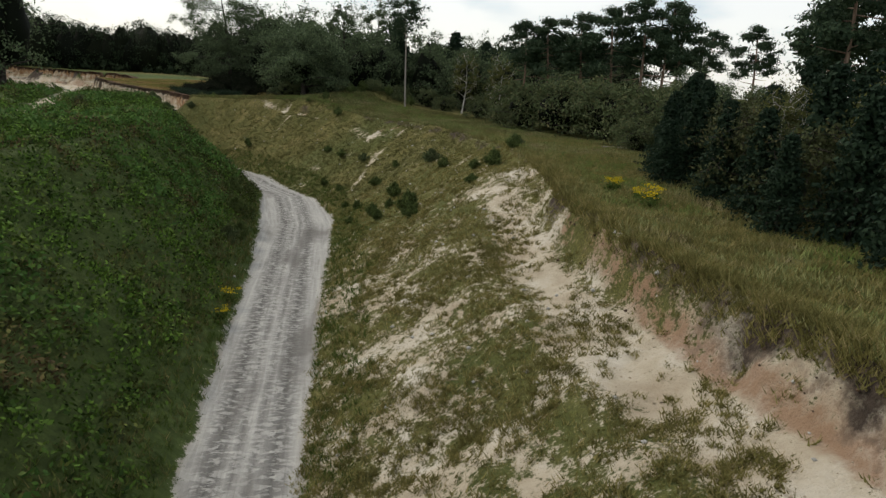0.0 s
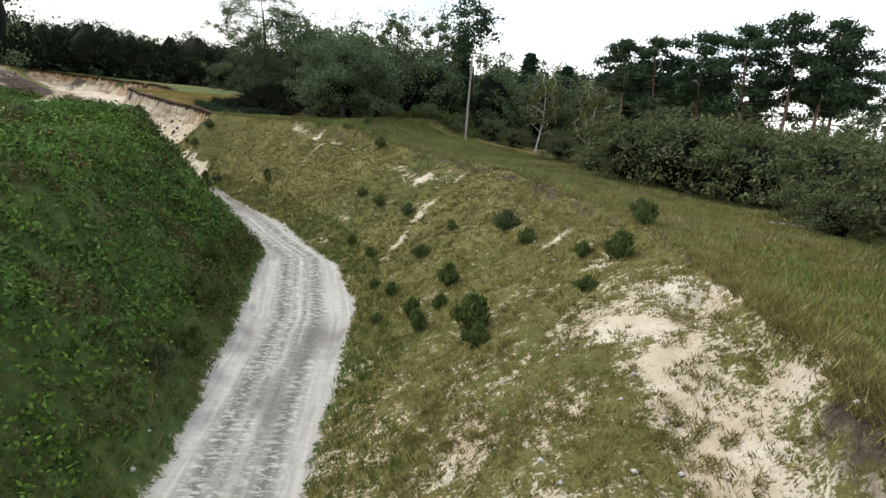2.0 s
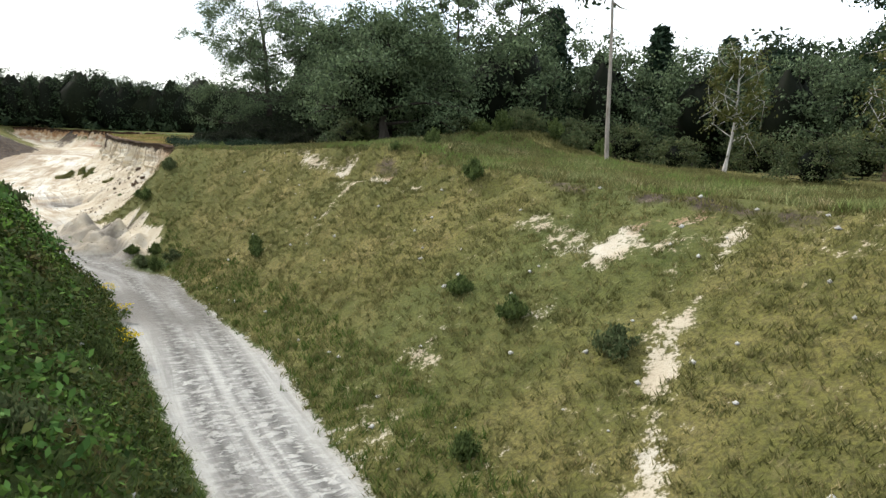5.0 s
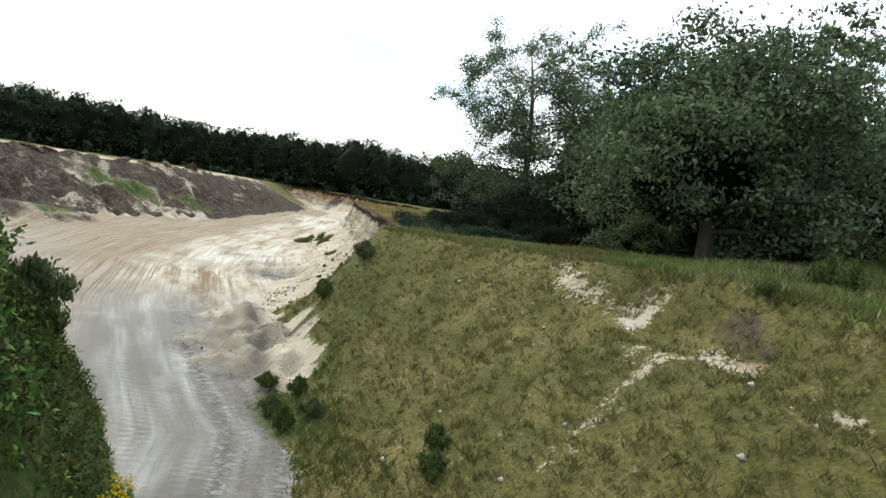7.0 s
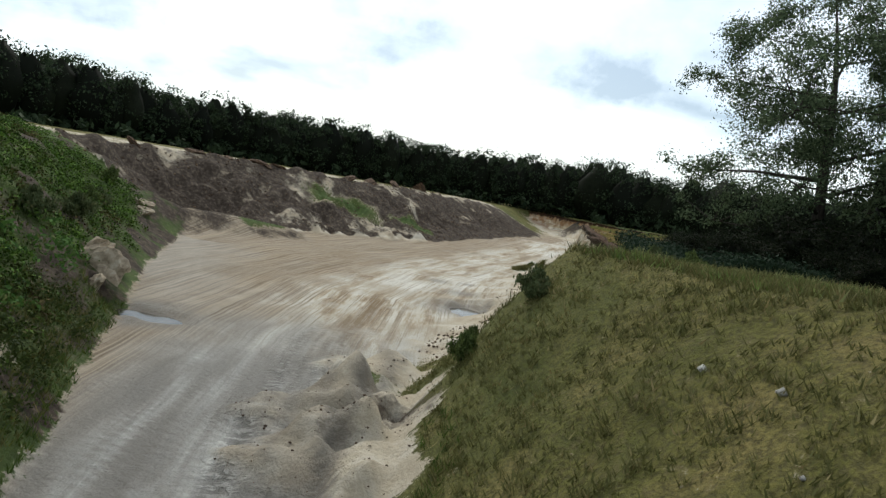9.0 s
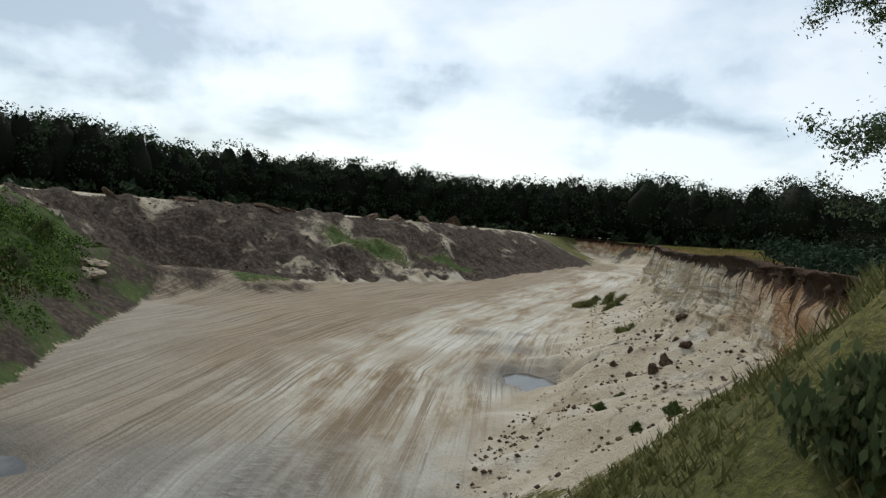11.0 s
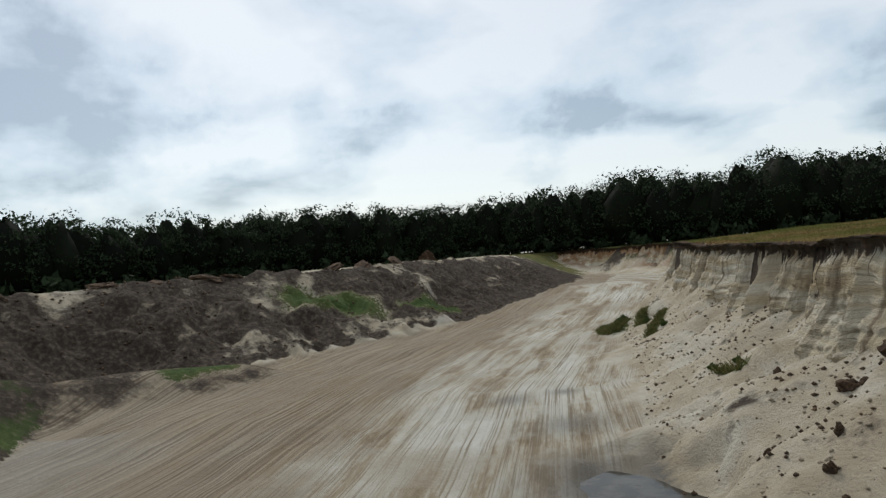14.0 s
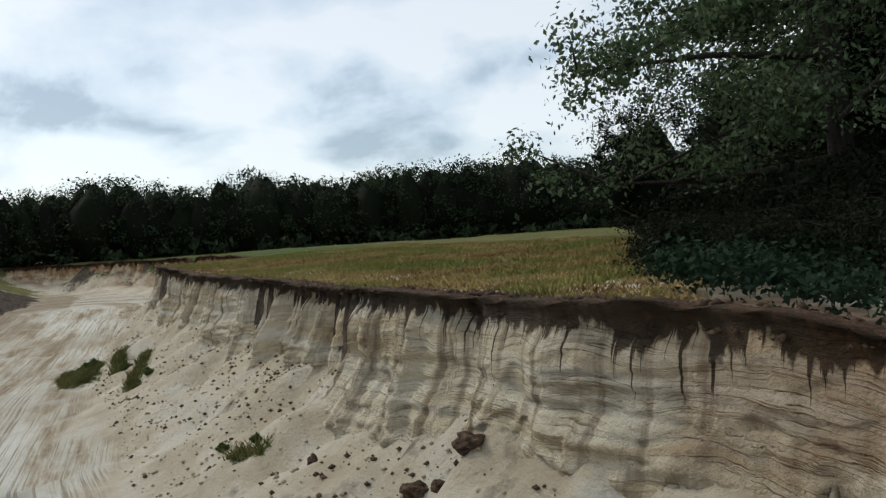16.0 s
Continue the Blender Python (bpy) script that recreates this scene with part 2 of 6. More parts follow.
def cliff_material():
    """Layered pale sand under a dark root mat that has run down the face."""
    m, ns, ls, b = shader("sand_cliff", 0.95, 0.1)
    obj = place(ns, ls)
    face = attribute(ns, "face").outputs["Vector"]
    fx = ns.new("ShaderNodeSeparateXYZ")
    ls.new(face, fx.inputs[0])
    along, deep, near = fx.outputs["X"], fx.outputs["Y"], fx.outputs["Z"]
    n1, n2, n3 = noisy(ns, ls, 0.6, 5, 0.6, obj), noisy(ns, ls, 3.2, 6, 0.65, obj), noisy(ns, ls, 16.0, 4, 0.7, obj)
    # layers, bent a little
    bend = mathn(ns, ls, "ADD", deep, mathn(ns, ls, "MULTIPLY", noisy(ns, ls, 0.3, 2, 0.5, obj), 1.1))
    bend = mathn(ns, ls, "ADD", bend, mathn(ns, ls, "MULTIPLY", n2, 0.10))
    flat = ns.new("ShaderNodeCombineXYZ")
    ls.new(along, flat.inputs[0])
    ls.new(bend, flat.inputs[1])
    layers = noisy(ns, ls, 1.0, 4, 0.6, scaled(ns, ls, flat.outputs[0], (0.07, 1.7, 0)))
    fine = noisy(ns, ls, 1.0, 3, 0.6, scaled(ns, ls, flat.outputs[0], (0.16, 4.6, 0)))
    sand = ramp(ns, ls, layers, [(0.34, (0.53, 0.41, 0.26)), (0.46, (0.66, 0.57, 0.405)), (0.55, (0.72, 0.65, 0.51)), (0.66, (0.76, 0.72, 0.61))])
    line = ramp(ns, ls, fine, [(0.455, (0, 0, 0)), (0.478, (1, 1, 1)), (0.49, (1, 1, 1)), (0.515, (0, 0, 0))])
    line = mathn(ns, ls, "MULTIPLY", line, ramp(ns, ls, n1, [(0.38, (0.08, 0.08, 0.08)), (0.62, (0.55, 0.55, 0.55))]))
    sand = mix(ns, ls, line, sand, (0.27, 0.195, 0.11))
    wash = noisy(ns, ls, 1.0, 4, 0.65, scaled(ns, ls, face, (2.2, 0.10, 0)))
    sand = mix(ns, ls, mathn(ns, ls, "MULTIPLY", ramp(ns, ls, wash, [(0.48, (0, 0, 0)), (0.63, (0.85, 0.85, 0.85))]), mathn(ns, ls, "SUBTRACT", 1.0, mathn(ns, ls, "MULTIPLY", near, 0.8, True))), sand, (0.20, 0.15, 0.10))
    sand = mix(ns, ls, ramp(ns, ls, n1, [(0.52, (0, 0, 0)), (0.72, (0.5, 0.5, 0.5))]), sand, (0.38, 0.32, 0.24))
    sand = mix(ns, ls, mathn(ns, ls, "MULTIPLY", n2, 0.5), sand, mix(ns, ls, 0.5, sand, (0.30, 0.25, 0.19)))
    ochre = mathn(ns, ls, "MULTIPLY", near, ramp(ns, ls, mathn(ns, ls, "SUBTRACT", n1, mathn(ns, ls, "MULTIPLY", deep, 0.10)), [(0.20, (0, 0, 0)), (0.42, (1, 1, 1))]))
    sand = mix(ns, ls, mathn(ns, ls, "MULTIPLY", ochre, 0.85), sand, mix(ns, ls, n2, (0.19, 0.085, 0.04), (0.42, 0.23, 0.09)))
    # root mat: a ragged band, thin runs, and broad lobes towards the near end
    one = ns.new("ShaderNodeCombineXYZ")
    ls.new(along, one.inputs[0])
    runs = mathn(ns, ls, "MULTIPLY", mathn(ns, ls, "SUBTRACT", noisy(ns, ls, 1.0, 3, 0.75, scaled(ns, ls, one.outputs[0], (5.2, 0, 0))), 0.53), 12.0)
    runs = mathn(ns, ls, "MAXIMUM", runs, 0.0)
    share = ramp(ns, ls, noisy(ns, ls, 1.0, 2, 0.5, scaled(ns, ls, one.outputs[0], (0.33, 0, 0))), [(0.38, (0.25, 0.25, 0.25)), (0.55, (1, 1, 1))])
    lobes = mathn(ns, ls, "MULTIPLY", mathn(ns, ls, "SUBTRACT", noisy(ns, ls, 1.0, 3, 0.7, scaled(ns, ls, one.outputs[0], (0.85, 0, 0))), 0.42), mathn(ns, ls, "ADD", mathn(ns, ls, "MULTIPLY", near, 2.0), 2.2))
    reach = mathn(ns, ls, "ADD", mathn(ns, ls, "MULTIPLY", runs, share), mathn(ns, ls, "ADD", lobes, 0.34))
    reach = mathn(ns, ls, "ADD", reach, mathn(ns, ls, "MULTIPLY", mathn(ns, ls, "SUBTRACT", n2, 0.5), 0.7))
    mat = ramp(ns, ls, mathn(ns, ls, "SUBTRACT", reach, deep), [(0.0, (0, 0, 0)), (0.12, (0.9, 0.9, 0.9))])
    dark = ramp(ns, ls, n2, [(0.3, (0.010, 0.006, 0.004)), (0.52, (0.020, 0.010, 0.006)), (0.74, (0.095, 0.045, 0.024))])
    col = mix(ns, ls, mat, sand, dark)
    soil = mix(ns, ls, ramp(ns, ls, n3, [(0.5, (0, 0, 0)), (0.7, (1, 1, 1))]), ramp(ns, ls, n2, [(0.35, (0.05, 0.03, 0.022)), (0.65, (0.12, 0.065, 0.04))]), (0.25, 0.18, 0.13))
    col = mix(ns, ls, ramp(ns, ls, mathn(ns, ls, "ADD", deep, 0.5), [(0.32, (1, 1, 1)), (0.46, (0, 0, 0))]), col, soil)
    col = mix(ns, ls, mathn(ns, ls, "MULTIPLY", n3, 0.35), col, mix(ns, ls, 0.5, col, (0.06, 0.05, 0.04)))
    ls.new(col, b.inputs["Base Color"])
    tall = mathn(ns, ls, "SUBTRACT", mathn(ns, ls, "ADD", n2, mathn(ns, ls, "MULTIPLY", n3, 0.4)), mathn(ns, ls, "MULTIPLY", line, 0.5))
    bump(ns, ls, b, tall, 1.0, 0.18)
    return m


def rock_material(name, a, c, d):
    m, ns, ls, b = shader(name, 0.95, 0.1)
    obj = place(ns, ls)
    n1, n2 = noisy(ns, ls, 2.2, 6, 0.65, obj), noisy(ns, ls, 14, 4, 0.7, obj)
    col = ramp(ns, ls, n1, [(0.32, a), (0.5, c), (0.68, d)])
    ls.new(mix(ns, ls, mathn(ns, ls, "MULTIPLY", n2, 0.5), col, a), b.inputs["Base Color"])
    bump(ns, ls, b, mathn(ns, ls, "ADD", n1, n2), 0.8, 0.06)
    return m


def water_material():
    m, ns, ls, b = shader("puddle_water", 0.10, 0.16)
    n = noisy(ns, ls, 1.2, 3, 0.5, place(ns, ls))
    ls.new(ramp(ns, ls, n, [(0.4, (0.035, 0.032, 0.026)), (0.6, (0.075, 0.068, 0.055))]), b.inputs["Base Color"])
    return m


def leaf_material(name, dark, light, dry=None, clump=0.5):
    """Foliage whose tone goes from leaf to leaf."""
    m, ns, ls, b = shader(name, 0.7, 0.08)
    g = ns.new("ShaderNodeNewGeometry")
    obj = place(ns, ls)
    big = noisy(ns, ls, 0.22, 3, 0.5, obj)
    stops = [(0.0, dark), (0.75, light)] + ([(1.0, dry)] if dry else [])
    col = ramp(ns, ls, g.outputs["Random Per Island"], stops)
    col = mix(ns, ls, mathn(ns, ls, "MULTIPLY", big, 0.6), col, dark)
    mid = noisy(ns, ls, 1.25, 3, 0.6, obj)
    col = mix(ns, ls, ramp(ns, ls, mid, [(0.40, (clump, clump, clump)), (0.56, (0, 0, 0))]), col, dark)
    ls.new(col, b.inputs["Base Color"])
    tr = ns.new("ShaderNodeBsdfTranslucent")
    ls.new(col, tr.inputs["Color"])
    mx = node(ns, "ShaderNodeMixShader", Fac=0.25)
    ls.new(b.outputs[0], mx.inputs[1])
    ls.new(tr.outputs[0], mx.inputs[2])
    ls.new(mx.outputs[0], ns["Material Output"].inputs["Surface"])
    return m


def patchy_leaf(name, dark, light, brown):
    """Low growth in which green and withered stands take turns."""
    m, ns, ls, b = shader(name, 0.75, 0.05)
    g = ns.new("ShaderNodeNewGeometry")
    obj = place(ns, ls)
    n1, n2 = noisy(ns, ls, 0.45, 4, 0.6, obj), noisy(ns, ls, 0.16, 3, 0.5, obj)
    col = ramp(ns, ls, g.outputs["Random Per Island"], [(0.0, dark), (0.9, light)])
    col = mix(ns, ls, ramp(ns, ls, n1, [(0.51, (0, 0, 0)), (0.59, (0.85, 0.85, 0.85))]), col, mix(ns, ls, g.outputs["Random Per Island"], (0.045, 0.032, 0.02), brown))
    col = mix(ns, ls, ramp(ns, ls, n2, [(0.42, (0.8, 0.8, 0.8)), (0.54, (0, 0, 0))]), col, mix(ns, ls, g.outputs["Random Per Island"], dark, (0.13, 0.23, 0.035)))
    ls.new(col, b.inputs["Base Color"])
    return m


def bark_material(name, a, c, scale=3.0):
    m, ns, ls, b = shader(name, 0.95, 0.1)
    v = place(ns, ls, (1, 1, 0.2))
    n = noisy(ns, ls, scale * 2, 6, 0.7, v)
    ls.new(ramp(ns, ls, n, [(0.3, a), (0.7, c)]), b.inputs["Base Color"])
    bump(ns, ls, b, n, 0.8, 0.05)
    return m


M_GROUND = ground_material()
M_CLIFF = cliff_material()
M_WATER = water_material()
M_CLOD = rock_material("humus_clod", (0.04, 0.028, 0.02), (0.10, 0.068, 0.048), (0.24, 0.16, 0.10))
M_SANDROCK = rock_material("sand_block", (0.20, 0.16, 0.115), (0.40, 0.335, 0.245), (0.56, 0.50, 0.40))
M_STONE = rock_material("pale_stone", (0.30, 0.29, 0.27), (0.45, 0.44, 0.41), (0.6, 0.59, 0.56))
M_FLOWER = leaf_material("ragwort_flower", (0.45, 0.33, 0.01), (0.75, 0.60, 0.03))
M_WOOD = bark_material("weathered_wood", (0.14, 0.12, 0.10), (0.36, 0.33, 0.29))
M_OAK = leaf_material("oak_leaf", (0.028, 0.046, 0.022), (0.19, 0.25, 0.13))
M_PINE = leaf_material("pine_needle", (0.020, 0.040, 0.022), (0.065, 0.095, 0.048))
M_SPRUCE = leaf_material("spruce_needle", (0.010, 0.022, 0.013), (0.032, 0.055, 0.028))
M_BIRCH = leaf_material("birch_leaf", (0.055, 0.065, 0.018), (0.15, 0.15, 0.05))
M_SHRUB = leaf_material("shrub_leaf", (0.050, 0.070, 0.030), (0.14, 0.17, 0.075), (0.18, 0.165, 0.08))
M_BRAMBLE = patchy_leaf("bramble_leaf", (0.014, 0.030, 0.008), (0.085, 0.15, 0.028), (0.13, 0.085, 0.04))
M_GRASS = leaf_material("dry_grass", (0.12, 0.112, 0.036), (0.30, 0.265, 0.095), (0.47, 0.37, 0.19), 0.85)
M_HILL = leaf_material("hill_grass", (0.085, 0.090, 0.030), (0.21, 0.195, 0.075), (0.37, 0.29, 0.15), 0.9)
M_BRACKEN = leaf_material("bracken_frond", (0.040, 0.090, 0.022), (0.125, 0.235, 0.055), (0.17, 0.15, 0.06))
M_WEED = leaf_material("weed_leaf", (0.022, 0.034, 0.010), (0.085, 0.115, 0.030), (0.16, 0.14, 0.045))
M_MEADOW = patchy_leaf("meadow_grass", (0.10, 0.125, 0.045), (0.29, 0.30, 0.13), (0.44, 0.36, 0.20))
M_STRAW = patchy_leaf("straw_grass", (0.19, 0.15, 0.06), (0.42, 0.31, 0.13), (0.36, 0.22, 0.09))
M_LUSH = leaf_material("lush_grass", (0.045, 0.078, 0.018), (0.13, 0.175, 0.04), (0.23, 0.21, 0.07))
M_BROOM = leaf_material("broom_twig", (0.045, 0.068, 0.022), (0.15, 0.19, 0.06))
M_RUSSET = leaf_material("russet_leaf", (0.035, 0.045, 0.018), (0.09, 0.10, 0.042), (0.13, 0.11, 0.05))
# Darkened copy of the oak leaf: backlit shade put into the colour.
M_SHADED = leaf_material("shaded_leaf", (0.005, 0.008, 0.004), (0.022, 0.029, 0.012))
# Inner crowns: near-black, since their shade is put into the colour.
M_INNER_SHADE = leaf_material("inner_shade", (0.004, 0.006, 0.003), (0.012, 0.016, 0.007))
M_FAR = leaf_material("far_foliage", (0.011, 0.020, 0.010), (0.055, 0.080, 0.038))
M_BARK = bark_material("oak_bark", (0.018, 0.016, 0.013), (0.065, 0.056, 0.047))
M_PBARK = bark_material("pine_bark", (0.10, 0.06, 0.04), (0.27, 0.20, 0.15))
M_BBARK = bark_material("birch_bark", (0.12, 0.11, 0.10), (0.62, 0.60, 0.56))

# ---- the lie of the land ----
TOE = [(-2.8, -40), (-3.2, 5), (-3.6, 17.8), (-5, 27), (-7, 42), (-8.8, 57), (-12.5, 67), (-18, 75.2), (-22, 81), (-31.2, 91.4), (-38.6, 98.4),
       (-46, 106.5), (-51, 112), (-56.5, 122), (-62, 128.5), (-67, 136), (-72, 143), (-80, 153), (-87.5, 166), (-90, 184), (-104, 214),
       (-140, 230), (-124, 204), (-113, 180), (-103, 155), (-101, 138), (-99, 128), (-103, 119), (-98, 115.5), (-90, 114), (-84, 110.8), (-77, 107),
       (-70, 103.5), (-59, 99), (-51.5, 95.5), (-44.4, 92.6), (-38.4, 89.8), (-30.2, 84.6), (-22.3, 74.1), (-17.7, 68.1), (-14, 53),
       (-10.8, 38), (-8.8, 27), (-7.3, 17.5), (-6.8, 5), (-6.5, -40)]
# rim, with how much of a cliff stands under it
RIM = [(10, -40, 0), (10, 5, 0), (8.5, 17, 0.42), (7, 24, 0.45), (6, 31, 0.36), (6.3, 39, 0.1), (6, 47, 0), (5, 56, 0), (2, 66, 0), (-3, 76.5, 0),
       (-10, 84.5, 0), (-16, 90.5, 0), (-23, 98, 0), (-31, 102.6, 0), (-37.8, 105.4, 0.1), (-42, 115.2, 0.8), (-45.5, 119.9, 1), (-48.5, 123.2, 1),
       (-51, 125.9, 1), (-53.5, 129.4, 1), (-57, 134.4, 1), (-61.5, 140.9, 1), (-67.5, 148.4, 1), (-73.5, 155.8, 1), (-79.5, 162.3, 1), (-85, 171, 1), (-81, 182, 1),
       (-90, 206, 1), (-108, 226, 1), (-130, 236, 1), (-160, 240, 0.6), (-139, 203, 0), (-121, 160, 0), (-117, 138, 0), (-115, 122, 0),
       (-110, 108, 0), (-98, 100, 0), (-86, 97.5, 0), (-75, 94.5, 0), (-62, 89, 0), (-54, 85.5, 0), (-46, 85, 0), (-39, 84, 0), (-31, 75, 0),
       (-25, 62, 0), (-21.5, 50, 0), (-19, 36, 0), (-18, 20, 0), (-17.5, 5, 0), (-17, -40, 0)]
TOE, RIMK = np.array(TOE, float), np.array([r[2] for r in RIM], float)
RIM = np.array([r[:2] for r in RIM], float)
BUND = np.array([(-88, 106), (-92, 112.5), (-94, 119), (-94.5, 127)], float)
LANE = np.array([(-5, -60), (-5, 5), (-5.4, 17.7), (-6.9, 27), (-9, 40), (-11.4, 55), (-15, 67.5), (-20.2, 74.7), (-25.6, 82.8), (-33, 92), (-41, 97.5),
                 (-52, 106), (-64, 117.5), (-75, 131), (-84, 146), (-93, 163), (-104, 183), (-112, 196)], float)
# puddles: middle, half length, half width, heading
POOLS = [(-59.0, 123.3, 2.5, 1.5, 145), (-57.9, 99.4, 2.0, 0.9, 40)]
SLUMP = [(-39.6, 99.4, 1.5, 2.1), (-36.9, 97.9, 1.1, 1.8), (-38.2, 98.4, 1.2, 1.3), (-42.6, 101.2, 1.6, 1.8), (-41.0, 101.4, 1.3, 1.9), (-43.6, 99.6, 1.5, 0.8), (-39.5, 97.6, 1.6, 0.8), (-46.4, 105.2, 1.8, 1.1), (-36.2, 96.2, 1.4, 1.0), (-44.6, 103.2, 1.4, 1.3),
         (-51.3, 123.2, 3.0, 3.6), (-48.2, 119.8, 3.0, 3.8), (-45.2, 116.6, 3.2, 4.0), (-55.4, 129.0, 3.0, 3.3), (-60.4, 136.8, 3.2, 3.2), (-67.5, 146.3, 3.4, 3.3),
         (-58.0, 132.6, 2.2, 3.4), (-63.6, 140.6, 2.6, 3.3), (-53.4, 126.6, 2.0, 3.4), (-70.8, 149.6, 2.6, 3.2), (-76.0, 155.5, 2.8, 3.2), (-49.6, 121.4, 1.6, 3.3),
         (-102.4, 131.3, 2.1, 1.5), (-102.7, 133.4, 2.0, 1.3), (-102.8, 135.6, 2.2, 1.6), (-103.2, 138.5, 2.0, 1.1), (-104.0, 147.3, 2.1, 1.5), (-104.6, 150.5, 2.1, 1.4), (-104.8, 154.4, 2.1, 1.4), (-103.8, 143.0, 1.9, 1.0)]


def to_line(p, line, closed=False):
    """Distance of points p to a line of points, and how far along it (in corners) the nearest place lies."""
    best, where = np.full(len(p), 1e9), np.zeros(len(p))
    for k in range(len(line) - (0 if closed else 1)):
        a, b = line[k], line[(k + 1) % len(line)]
        d = b - a
        u = np.clip(((p - a) @ d) / (d @ d), 0, 1)
        r = np.hypot(*(p - a - u[:, None] * d).T)
        near = r < best
        best[near], where[near] = r[near], k + u[near]
    return best, where


def inside(p, poly):
    odd = np.zeros(len(p), bool)
    for k in range(len(poly)):
        (x1, y1), (x2, y2) = poly[k - 1], poly[k]
        if y1 == y2:
            continue
        cut = (y1 > p[:, 1]) != (y2 > p[:, 1])
        odd ^= cut & (p[:, 0] < (x2 - x1) * (p[:, 1] - y1) / (y2 - y1) + x1)
    return odd


def wavy(p, size, seed=0):
    """Smooth noise in -1..1 by value lattice, the same at every build."""
    q = p / size + 1000.0
    i = np.floor(q).astype(np.int64)
    f = q - i
    f = f * f * (3 - 2 * f)

    def h(a, b):
        v = (a * 374761393 + b * 668265263 + seed * 974711) & 0xFFFFFFFF
        v = ((v ^ (v >> 13)) * 1274126177) & 0xFFFFFFFF
        return ((v ^ (v >> 16)) & 0xFFFF) / 32767.5 - 1

    a, b, c, d = h(i[:, 0], i[:, 1]), h(i[:, 0] + 1, i[:, 1]), h(i[:, 0], i[:, 1] + 1), h(i[:, 0] + 1, i[:, 1] + 1)
    return (a * (1 - f[:, 0]) + b * f[:, 0]) * (1 - f[:, 1]) + (c * (1 - f[:, 0]) + d * f[:, 0]) * f[:, 1]


def smooth(a, b, x):
    u = np.clip((x - a) / (b - a), 0, 1)
    return u * u * (3 - 2 * u)


def land(p):
    """Height of the ground at points p, with what lies there."""
    dt, st = to_line(p, TOE, True)
    dr, sr = to_line(p, RIM, True)
    floor_in, hole_in = inside(p, TOE), inside(p, RIM)
    u = np.where(floor_in, 0.0, np.where(hole_in, dt / (dt + dr + 1e-6), 1.0))
    k = np.interp(sr, np.arange(len(RIMK) + 1), np.r_[RIMK, RIMK[0]])
    soft = u * 0.8 + 0.2 * smooth(0, 1, u) 
    soft = np.where(u > 0.92, 0.92 * 1.03 + (1 - (1 - (u - 0.92) / 0.08) ** 2) * (1 - 0.92 * 1.03), soft * 1.03)
    rise = 0.60 + 0.03 * smooth(20.5, 17.5, sr) - 0.34 * smooth(25.5, 27, sr)
    steep = np.where(u < 0.92, rise * (u / 0.92) ** 1.05, rise + (1 - rise) * np.clip((u - 0.95) / 0.05, 0, 1))
    prof = soft * (1 - k) + steep * k
    x, y = p.T
    low = -7.2 + 1.4 * smooth(150, 205, y - 0.3 * (x + 90)) + 0.12 * wavy(p, 6, 1) + 0.05 * wavy(p, 1.7, 2)
    high = 0.15 + 1.3 * np.exp(-((x + 17) ** 2 + (y - 103) ** 2) / 130) + 0.25 * wavy(p, 14, 3) + 0.12 * wavy(p, 3.1, 4) - 0.5 * k * smooth(20, 0, dr)
    left = (x < -15) & (y < 95) & (x > -60)
    high = high + np.where(left & ~hole_in, 0.4, 0.0)
    z = low + (high - low) * prof
    mid = np.where(floor_in, 0, np.where(hole_in, 4 * u * (1 - u), 0))
    z = z + mid * (0.30 * wavy(p, 4.5, 5) + 0.16 * wavy(p, 1.5, 6) + 0.07 * wavy(p, 0.7, 7))
    shady = (sr > 34.5) & (sr < 48.9) & hole_in & ~floor_in
    z = z + np.where(shady, smooth(0, 0.25, u) * smooth(1, 0.8, u) * (0.42 * wavy(p, 3.2, 71) + 0.25 * wavy(p, 1.4, 72)), 0)
    # torn edge under the turf of the grown bank
    torn = hole_in & (sr > 5.2) & (sr < 13.6)
    bite = smooth(-0.15, 0.35, wavy(p, 6.5, 121) + 0.3 * wavy(p, 1.6, 122))
    z = z - np.where(torn, 0.55 * bite * smooth(2.6, 1.5, dr) * smooth(0.45, 0.85, dr + 0.2 * wavy(p, 0.8, 123)), 0)
    scar = hole_in & (sr > 0.6) & (sr < 5.3)
    z = z - np.where(scar, 0.75 * smooth(4.4, 2.0, dr) * smooth(0.5, 0.95, dr + 0.25 * wavy(p, 1.1, 124)) * smooth(5.3, 4.4, sr), 0)
    d, s = to_line(p, BUND)
    z = z + np.exp(-(d / 2.6) ** 2) * np.interp(s, [0, 1, 2, 3], [2.6, 2.3, 1.9, 1.1]) * (1 - prof)
    z = z + np.where(hole_in & ~floor_in, k * smooth(0.0, 0.15, u) * smooth(0.97, 0.85, u) * (0.26 * wavy(p, 1.9, 61) + 0.16 * wavy(p, 0.8, 62) + 0.30 * wavy(np.stack([sr * 6.5, 2.0 * u], 1), 1.4, 140) + 0.14 * wavy(np.stack([sr * 6.5, 4.0 * u], 1), 0.6, 141)), 0)
    bank = (st > 22.2) & (st < 28) & hole_in
    z = z + np.where(bank, mid * (1.0 * wavy(np.stack([x * 0.6, y + 0.7 * x], 1), 2.6, 21) + 0.38 * wavy(p, 1.2, 22) + 0.16 * wavy(p, 0.6, 23)) + smooth(4, 0, dr) * 0.8 * np.clip(wavy(p, 2.3, 70), 0, 1), 0)
    z = z + np.where(~hole_in, 1.5 * np.exp(-((x + 11) / 5.0) ** 2 - ((y - 106) / 3.0) ** 2) * (1 + 0.25 * wavy(p, 2, 24)), 0)
    heap = np.zeros(len(p))
